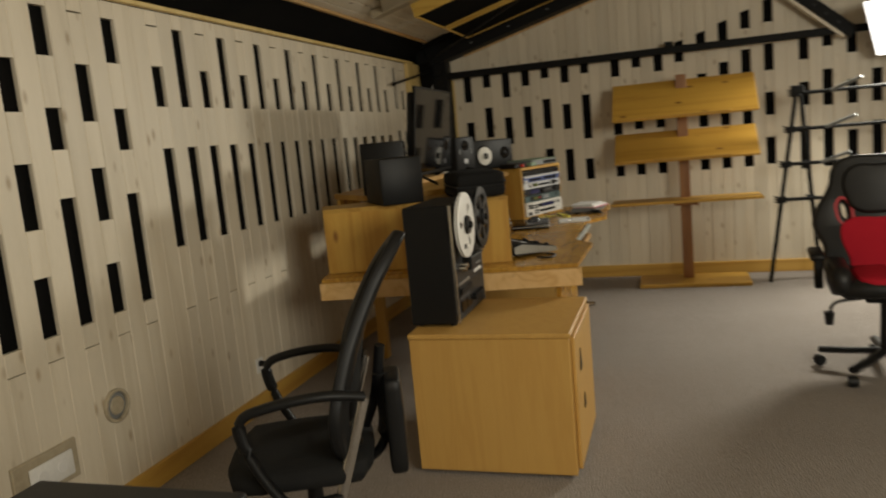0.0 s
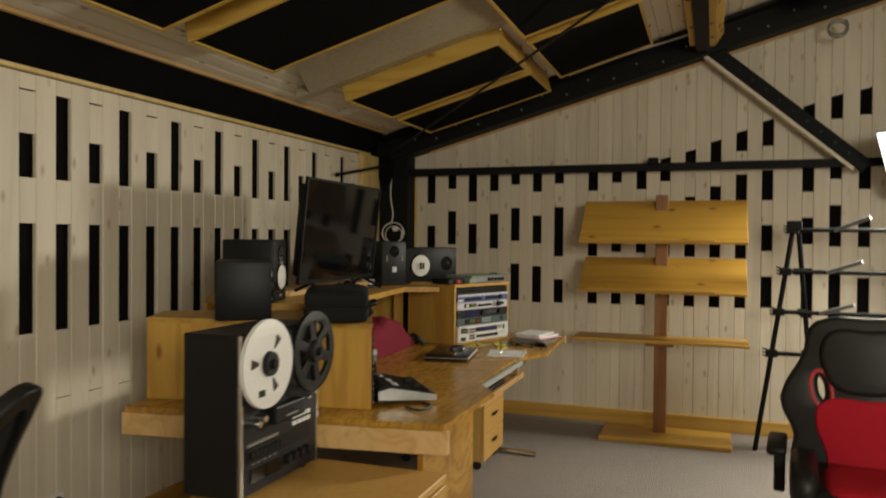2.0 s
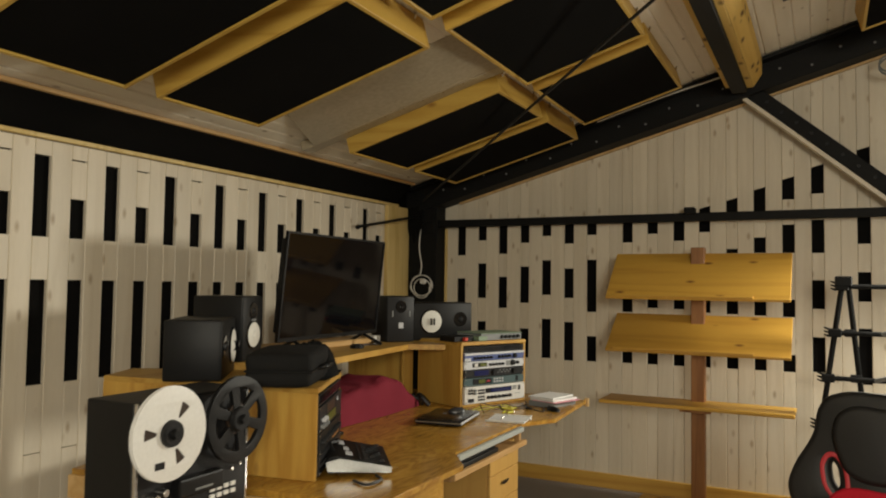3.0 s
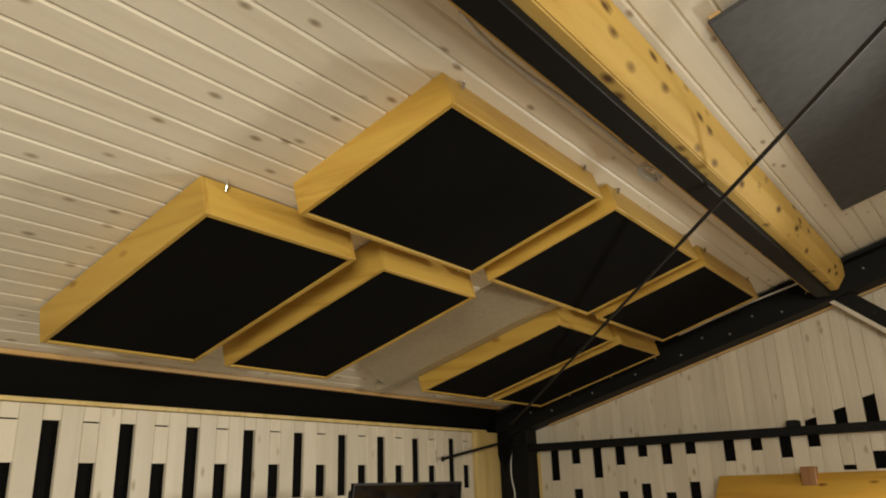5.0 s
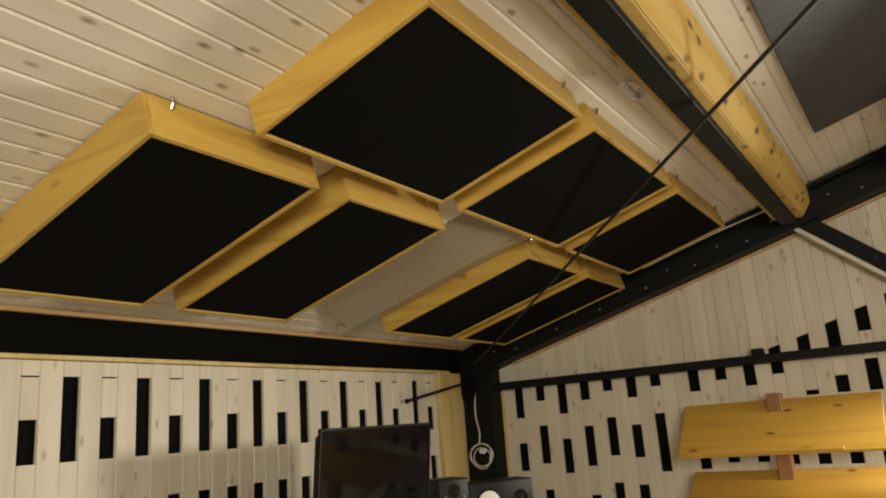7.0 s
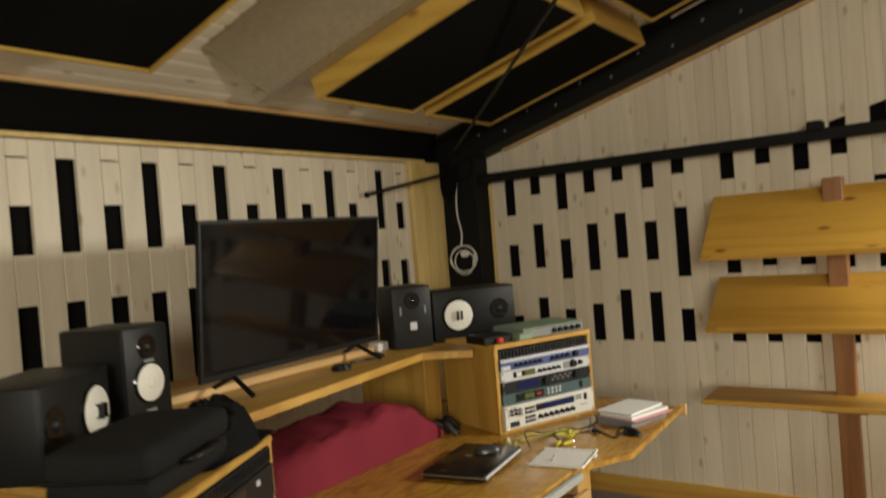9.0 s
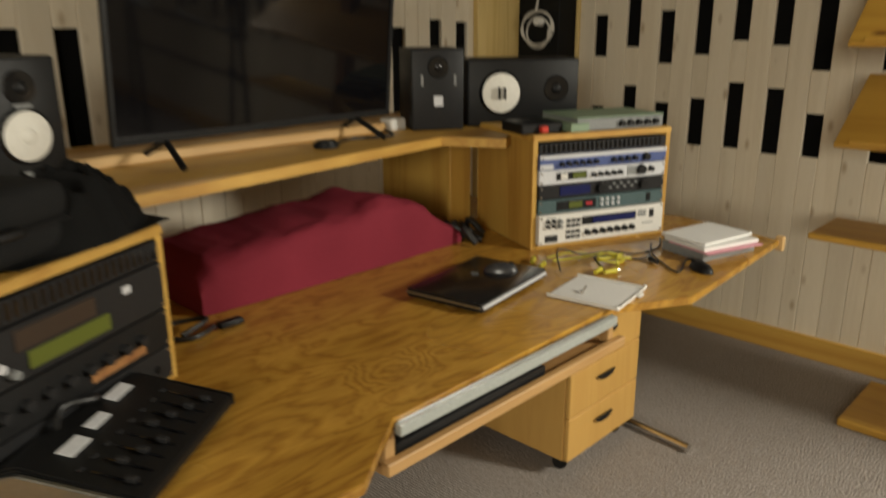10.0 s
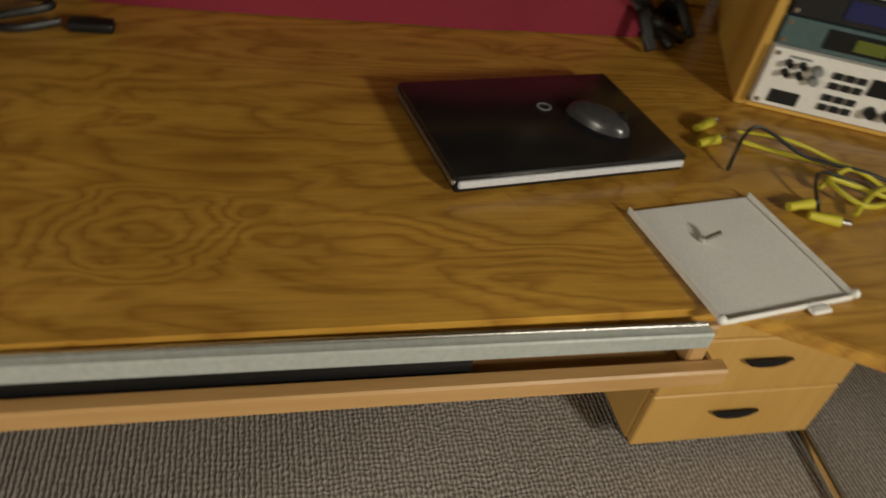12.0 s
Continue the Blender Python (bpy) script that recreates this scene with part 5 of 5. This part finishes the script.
mouse("grey glossy computer mouse resting on the laptop", (0.083, 5.945, DZ + 0.0315), -36, mat("glossy_grey", speckle((0.028, 0.028, 0.031), (0.045, 0.045, 0.048), 80, 0.05), 0.25))
mouse("black computer mouse beside the papers", (0.455, 6.435, DZ + 0.001), 70, M_PLASTIC)
tr = thing("metal_tray", "shallow white tray with a small screw in it", "tray", at=(0.256, 5.935, DZ + 0.001), rz=9.4)
part("plate", bx(0.0, 0.20, 0.0, 0.195, 0.0, 0.003), M_PAPER, tr)
part("rim", bx(-0.002, 0.202, -0.003, 0.0, 0.0, 0.010, 0.001), M_WHITE, tr)
part("rim", bx(-0.002, 0.202, 0.195, 0.198, 0.0, 0.010, 0.001), M_WHITE, tr)
part("rim", bx(0.20, 0.203, 0.0, 0.195, 0.0, 0.008, 0.001), M_WHITE, tr)
for y in (-0.004, 0.199):
    part("corner_lug", ball(0.006, m=Matrix.Translation((0.20, y, 0.008)), seg=8), M_WHITE, tr, smooth=60)
part("side_lug", bx(0.204, 0.216, 0.12, 0.15, 0.001, 0.007, 0.002), M_WHITE, tr)
tagged(part("small_screw", tube([(0.315, 6.012, DZ + 0.006), (0.318, 6.03, DZ + 0.02)], 0.003, 8, smooth=False, bm=cyl(0.006, 0.004, 0, 0.006, 10, m=Matrix.Translation((0.315, 6.01, DZ + 0.004)))), M_CHROME), "small bright screw standing in the tray", "screw")
bk = thing("paper_stack", "stack of papers and folders with a pink sheet", "papers", at=(0.262, 6.555, DZ + 0.001), rz=-16)
for k, (col, dz, dx, a) in enumerate(((M_GREY, 0.030, 0.0, 0), (M_PINK, 0.004, 0.026, -3), (M_PAPER, 0.012, 0.008, -2), (M_PAPER, 0.008, -0.006, 4))):
    z = (0.0, 0.0305, 0.035, 0.0475)[k]
    part(("folder", "pink_sheet", "paper", "paper")[k], bx(0.0 + dx, 0.17 + dx, 0.0, 0.24, z, z + dz, 0.001, m=pose(0, 0, 0, 0, 0, a)), col, bk, ("grey folder", "pink sheet", "", "")[k])
kb = thing("keyboard", "black computer keyboard lying in the tray", "keyboard")
part("body", bx(0.281, 0.427, 5.22, 5.70, 0.6385, 0.672, 0.004, 2), M_PLASTIC, kb, smooth=40)
for r in range(5):
    for k in range(18):
        part("key", bx(0.293 + 0.026 * r, 0.313 + 0.026 * r, 5.236 + 0.025 * k, 5.257 + 0.025 * k, 0.6722, 0.680, 0.002), M_DKGREY, kb)
ad = thing("power_adapter", "black cable with an inline adapter on the desk", "adapter")
part("body", bx(-0.20, -0.17, 5.20, 5.265, DZ + 0.001, DZ + 0.018, 0.006, 2), M_PLASTIC, ad, smooth=40)
part("cable", tube([(-0.185, 5.19, DZ + 0.012), (-0.16, 5.12, DZ + 0.01), (-0.22, 5.06, DZ + 0.014), (-0.255, 5.12, DZ + 0.02), (-0.20, 5.18, DZ + 0.03), (-0.17, 5.10, DZ + 0.02)], 0.006, 6), M_CABLE, ad, smooth=60)


def lead(label, pts, r, col, plug=None):
    c = thing("audio_lead", label, "cable", "leads")
    part("wire", tube([(x, y, DZ + z) for x, y, z in pts], r, 6), col, c, smooth=60)
    if plug:
        (x, y), a, pc = plug
        m = Matrix.Translation((x, y, DZ + 0.009)) @ pose(0, 0, 0, 90, 0, a)
        p = part("plug", cyl(0.0085, 0.006, 0.0, 0.042, 12, m=m), pc, c, "yellow moulded plug" if pc == M_YELLOW else "", 40)
        part("contact", cyl(0.005, 0.005, -0.014, 0.0, 10, m=m), M_CHROME, p, "bright contact", 40)
    return c


lead("yellow plug lead lying by the case", [(0.06, 6.20, 0.008), (0.10, 6.26, 0.02), (0.14, 6.33, 0.008), (0.22, 6.38, 0.006)], 0.003, M_YELLOW, ((0.035, 6.165), 30, M_YELLOW))
lead("yellow plug lead lying by the case", [(0.09, 6.19, 0.008), (0.13, 6.27, 0.008), (0.16, 6.34, 0.012)], 0.004, M_YELLOW, ((0.085, 6.15), 20, M_YELLOW))
lead("tangled yellow plug lead on the desk", [(0.21, 6.25, 0.01), (0.19, 6.31, 0.03), (0.235, 6.36, 0.01), (0.255, 6.29, 0.014), (0.20, 6.27, 0.02), (0.25, 6.38, 0.008)], 0.004, M_YELLOW, ((0.245, 6.215), 10, M_YELLOW))
lead("tangled yellow plug lead on the desk", [(0.27, 6.27, 0.008), (0.23, 6.33, 0.02), (0.21, 6.40, 0.008)], 0.004, M_YELLOW, ((0.285, 6.235), -20, M_YELLOW))
lead("thin black cable trailing over the desk", [(0.16, 6.13, 0.004), (0.115, 6.18, 0.05), (0.16, 6.25, 0.03), (0.20, 6.33, 0.03), (0.23, 6.44, 0.004), (0.25, 6.55, 0.004), (0.20, 6.66, 0.004)], 0.0028, M_CABLE)
lead("thin black cable trailing over the desk", [(0.26, 6.22, 0.004), (0.20, 6.25, 0.03), (0.22, 6.36, 0.004), (0.28, 6.42, 0.004), (0.25, 6.50, 0.004), (0.21, 6.58, 0.004)], 0.0028, M_CABLE, ((0.30, 6.41), 60, M_PLASTIC))
lead("thin black mouse cable on the desk", [(0.44, 6.49, 0.006), (0.38, 6.50, 0.004), (0.42, 6.36, 0.004), (0.33, 6.42, 0.004), (0.27, 6.48, 0.004)], 0.0028, M_CABLE)

# ---- units on top of the right case ----
gu = thing("effects_unit", "pale green effects unit with dark knobs on the case", "effects unit")
MG = MK @ Matrix.Translation((0, 0, HK + 0.0005))
part("case", bx(0.16, 0.50, 0.0, 0.22, 0.003, 0.042, 0.003, m=MG), M_GREY, gu)
part("top_cover", bx(0.16, 0.50, -0.002, 0.22, 0.0425, 0.047, 0.001, m=MG), M_GREEN, gu, "pale green lid")
part("side_panel", bx(0.13, 0.2, -0.012, 0.20, 0.003, 0.030, 0.002, m=MG), M_GREEN, gu)
for k in range(5):
    knob(gu, MG, 0.33 + 0.034 * k, 0.022, 0.011, 0.0)
su = thing("small_unit", "small black unit with a red button", "effects unit")
part("case", bx(-0.03, 0.12, 0.02, 0.16, 0.0, 0.034, 0.004, m=MG), M_PLASTIC, su)
part("button", bx(0.03, 0.055, -0.002, 0.02, 0.006, 0.026, 0.003, m=MG), M_REDBTN, su, "red button")

# ---- fittings on walls and ceiling ----
rod = thing("wall_hook_rod", "thin black rod sticking out from the column", "rod")
part("bar", tube([(-1.05, 7.59, 2.0), (-1.15, 6.82, 1.855)], 0.010, 8, smooth=False), M_STEEL, rod, smooth=50)
part("end_cap", ball(0.018, m=Matrix.Translation((-1.15, 6.815, 1.854)), seg=10), M_STEEL, rod, smooth=60)
part("plate", bx(-1.13, -0.94, 7.585, 7.598, 1.85, 2.16, 0.003), M_STEEL, rod)
cord = thing("white_cord", "white cord hanging coiled on the column", "cord")
part("hanging_run", tube([(-1.07, 7.57, 2.20), (-1.05, 7.575, 1.98), (-1.06, 7.57, 1.75), (-1.04, 7.575, 1.60), (-1.05, 7.57, 1.52)], 0.006, 6), M_CABLEW, cord, smooth=60)
co = []
for k in range(34):
    a = 2 * math.pi * k / 11
    co.append((-1.03 + (0.085 + 0.012 * math.sin(k * 0.31)) * math.cos(a), 7.565 + 0.010 * math.sin(k * 0.9), 1.43 + (0.078 + 0.016 * math.cos(k * 0.23)) * math.sin(a)))
part("coil", tube(co, 0.0055, 6, 4), M_CABLEW, cord, smooth=60)
part("plug", cyl(0.022, 0.018, 0, 0.04, 14, m=pose(-1.0, 7.55, 1.47, 90, 0, 0)), M_WHITE, cord, smooth=40)
part("gland", cyl(0.025, 0.02, 0, 0.04, 14, m=pose(-1.07, 7.58, 2.19)), M_WHITE, cord, smooth=40)
tagged(part("bracing_cable", tube([(-0.95, 7.42, 2.10), (2.9, 3.86, 3.05)], 0.008, 8, smooth=False), M_CABLE, smooth=60), "taut black bracing cable slanting below the ceiling panels", "cable")
tagged(part("ceiling_cable", tube([(1.243, 3.758, 2.791), (1.232, 3.908, 2.778), (1.231, 4.119, 2.778), (1.239, 4.308, 2.78), (1.242, 4.572, 2.781), (1.229, 4.847, 2.797)], 0.0075, 6), M_CABLEW, smooth=60), "white cable run along the purlin", "cable")
lo = []
for k in range(26):
    a = 2 * math.pi * k / 9
    lo.append((1.214 + 0.03 * math.cos(a) + 0.001 * k, 5.028 + 0.085 * math.sin(a), 2.774 + 0.004 * k / 5))
tagged(part("cable_loop", tube(lo, 0.005, 6, 4), M_CABLEW, smooth=60), "coiled loop of white cable tied to the purlin", "cable")
tagged(part("rafter_cable", tube([(0.42, 7.45, roof(0.42) - 0.045), (0.9, 7.45, roof(0.9) - 0.04), (1.25, 7.45, roof(1.25) - 0.05), (1.42, 7.45, roof(1.42) - 0.03), (1.47, 7.45, roof(1.47) - 0.10)], 0.006, 6), M_CABLEW, smooth=60), "white cable clipped along the rafter", "cable")
hk = []
for k in range(20):
    a = 2 * math.pi * k / 9
    hk.append((2.20 + 0.06 * math.cos(a), 7.53, 2.80 + 0.055 * math.sin(a) + 0.002 * k))
tagged(part("wall_coil", tube(hk, 0.006, 6, 4), M_GREY, smooth=60), "coil of grey cable hung under the rafter", "cable")

vent_t = thing("wall_vent", "round beige vent let into the boards", "vent", at=(-1.2, 3.31, 0.43))
part("collar", sheet([circle(0, 0, 0.066), circle(0, 0, 0.058)], 0.012, 0.003, m=Matrix.Translation((0.006, 0, 0)) @ AX), M_BOXING, vent_t, smooth=40)
part("dish", cyl(0.056, 0.05, 0, 0.004, 28, m=pose(0, 0, 0, 0, 90, 0)), M_GREY, vent_t, smooth=40)
part("disc", cyl(0.040, 0.034, 0.004, 0.012, 24, m=pose(0, 0, 0, 0, 90, 0), bev=0.003), M_BOXING, vent_t, smooth=40)
sk = thing("wall_socket", "white double socket on a pine backing board", "socket", at=(-1.2, 2.925, 0.325))
part("backing_board", bx(0.001, 0.016, -0.145, 0.145, -0.075, 0.075, 0.004), M_BOXING, sk, "tan backing board")
part("cover", bx(0.017, 0.028, -0.085, 0.11, -0.05, 0.045, 0.006, 2), M_WHITE, sk, smooth=40)
for y in (-0.035, 0.055):
    part("outlet", cyl(0.024, 0.022, 0.024, 0.030, 20, m=Matrix.Translation((0, y, 0)) @ pose(0, 0, 0, 0, 90, 0)), M_PAPER, sk, smooth=40)
fx = thing("cable_outlet", "small white cable outlet with a black plug", "socket", at=(-1.2, 4.385, 0.25))
part("plate", bx(0.001, 0.008, -0.035, 0.035, -0.04, 0.04, 0.003), M_WHITE, fx)
part("plug", cyl(0.018, 0.012, 0.008, 0.045, 14, m=Matrix.Translation((0, 0, 0.01)) @ pose(0, 0, 0, 0, 90, 0)), M_PLASTIC, fx, smooth=40)
part("cable", tube([(0.04, 0.0, 0.01), (0.06, 0.01, -0.06), (0.05, 0.02, -0.20), (0.06, 0.05, -0.245)], 0.005, 6), M_CABLE, fx, smooth=60)
tb = thing("side_table", "dark low table top by the wall", "table")
part("tabletop", bx(-0.17, 0.275, 1.25, 1.98, 0.78, 0.81, 0.008, 2), M_DKGREY, tb)
for x in (-0.14, 0.245):
    for y in (1.29, 1.94):
        part("leg", bx(x - 0.02, x + 0.02, y - 0.02, y + 0.02, 0.0, 0.779, 0.003), M_PLASTIC, tb)

# ---- wall boards ----
def wall_pieces(parent, cols, u0, u1, top, place, sw, material, mark=None, cap=None):
    """Upright boards between u0 and u1; in each slot column the board is cut into lengths round its openings."""
    rnd = random.Random(4)
    cache = {}

    def piece(u, w, z0, z1, slope_lo=0.0, slope_hi=0.0):
        key = (round(w, 4), round(z1 - z0, 3), round(slope_lo, 4), round(slope_hi, 4))
        if key not in cache:
            b = bmesh.new()
            h, c, t = z1 - z0, 0.0034, 0.02
            lo = lambda x: slope_lo * x
            hi = lambda x: h + slope_hi * x
            prof = [(0.0002, 0.0), (0.0002, t - 0.004), (c, t), (w - c, t), (w - 0.0002, t - 0.004), (w - 0.0002, 0.0)]
            a = [b.verts.new((x, y, lo(x))) for x, y in prof]
            e = [b.verts.new((x, y, hi(x))) for x, y in prof]
            b.faces.new(a[::-1])
            b.faces.new(e)
            for i in range(6):
                b.faces.new((a[i], a[(i + 1) % 6], e[(i + 1) % 6], e[i]))
            bmesh.ops.recalc_face_normals(b, faces=b.faces)
            me = bpy.data.meshes.new("board")
            b.to_mesh(me)
            b.free()
            me.materials.append(material)
            cache[key] = me
        ob = new("board", cache[key])
        ob.parent = parent
        ob.matrix_world = place(u, z0, rnd.uniform(-0.0012, 0.0012))

    def plain(a, b):
        if b - a < 0.02:
            return
        k = max(1, round((b - a) / 0.098))
        w = (b - a) / k
        for i in range(k):
            z = top(a + i * w)
            piece(a + i * w, w, 0.0, z, 0.0, (top(a + (i + 1) * w) - z) / w)

    u = u0
    for c, slots in sorted(cols):
        plain(u, c)
        z, lo_slope = 0.0, 0.0
        if mark:
            piece(c, sw, 0.0, mark - 0.004)
            z = mark
        for q0, q1, *sl in sorted(slots):
            piece(c, sw, z, q0, lo_slope)
            z, lo_slope = q1, (sl[0] if sl else 0.0)
        zt = top(c)
        if cap and cap - z > 0.1:
            piece(c, sw, z, cap - 0.007, lo_slope)
            z, lo_slope = cap, 0.0
        if zt - z > 0.02:
            piece(c, sw, z, zt, lo_slope, (top(c + sw) - zt) / sw)
        u = c + sw
    plain(u, u1)


left = [(2.48, [(0.79, 1.20), (1.62, 1.80)]), (2.662, [(0.79, 1.0), (1.18, 1.42), (1.6, 1.99)]), (2.845, [(0.782, 1.188), (1.46, 1.62), (1.81, 1.99)]),
        (3.022, [(0.785, 1.006), (1.18, 1.418), (1.601, 1.79)]), (3.203, [(0.787, 1.28), (1.462, 1.619), (1.81, 1.992)]),
        (3.384, [(0.79, 0.996), (1.172, 1.383), (1.567, 1.79)]), (3.563, [(0.798, 1.265), (1.448, 1.62), (1.806, 1.986)])]
for k in range(17):
    left.append((3.845 + 0.1795 * k, [(0.99, 1.445), (1.632, 1.99 if k % 2 else 1.812)]))
left += [(6.958, [(1.0, 1.48), (1.66, 2.003)]), (7.14, [(1.0, 1.47), (1.655, 1.817)])]
wall_pieces(wall_left, left, 0.4, 7.40, lambda u: 2.056, lambda u, z, e: Matrix.Translation((XL - 0.02 + e, u, z)) @ pose(0, 0, 0, 0, 0, 90) @ Matrix.Scale(-1, 4, (0, 1, 0)), 0.079, M_BOARD, 0.70, 1.992)

S = 0.27
gable = [(-0.988, [(1.384, 1.622), (1.809, 1.935)]), (-0.808, [(0.9, 1.05), (1.298, 1.501), (1.686, 1.935)]), (-0.626, [(0.9, 1.163), (1.347, 1.621), (1.803, 1.935)]),
         (-0.448, [(0.9, 1.09), (1.273, 1.516), (1.696, 1.935)]), (-0.267, [(0.9, 1.12), (1.317, 1.597), (1.78, 1.935)]), (-0.09, [(0.904, 1.2), (1.381, 1.645), (1.83, 1.935)]),
         (0.087, [(0.895, 1.182), (1.362, 1.583), (1.77, 1.935)]), (0.261, [(0.899, 1.084), (1.262, 1.648), (1.832, 1.935)]),
         (0.525, [(0.903, 0.996), (1.27, 1.37), (1.772, 1.935)]), (0.704, [(0.904, 1.004), (1.304, 1.378), (1.832, 1.935)]), (0.886, [(0.904, 1.003), (1.3, 1.38), (1.779, 1.935)]),
         (1.058, [(0.905, 1.0), (1.28, 1.38), (1.837, 2.0, S)]), (1.236, [(0.906, 0.998), (1.275, 1.38), (1.69, 1.72), (1.94, 2.05, S)]), (1.411, [(0.907, 1.013), (1.271, 1.38), (1.691, 1.795), (1.94, 2.115, S)]),
         (1.586, [(0.908, 1.021), (1.267, 1.382), (1.69, 1.878), (2.044, 2.178, S)]), (1.76, [(0.917, 1.143), (1.325, 1.512), (1.688, 1.905), (2.076, 2.25, S)]),
         (2.022, [(0.856, 1.208), (1.378, 1.565), (1.745, 1.93), (2.205, 2.345, S)]), (2.196, [(0.866, 1.176), (1.362, 1.651), (1.832, 1.935), (2.248, 2.402, S)])]
for k in range(6):
    x = 2.374 + 0.178 * k + (0.08 if k > 2 else 0.0)
    gable.append((x, [(0.88 + 0.05 * (k % 2), 1.15 + 0.06 * (k % 3)), (1.36, 1.55 + 0.07 * (k % 2)), (1.76 + 0.05 * (k % 3), 1.94), (2.27 + 0.045 * k, 2.44 + 0.045 * k, S)]))
wall_pieces(wall_gable, gable, -1.10, 3.6, lambda u: roof(u) - 0.03, lambda u, z, e: Matrix.Translation((u, YB + 0.02 + e, z)) @ Matrix.Scale(-1, 4, (0, 1, 0)), 0.073, M_BOARD)
tagged(part("wall_gable_end", prism([(3.6, 0.0), (XR, 0.0), (XR, roof(XR)), (3.6, roof(3.6))], -0.02, 0.0, m=Matrix.Translation((0, YB, 0)) @ pose(0, 0, 0, 90, 0, 0)), M_BOARD), "whitewashed pine end of the gable wall", "wall", kind="structure")
tagged(part("wall_left_end", bx(XL - 0.02, XL, YN, 0.4, 0.0, 2.056), M_BOARD), "whitewashed pine end of the slotted wall", "wall", kind="structure")
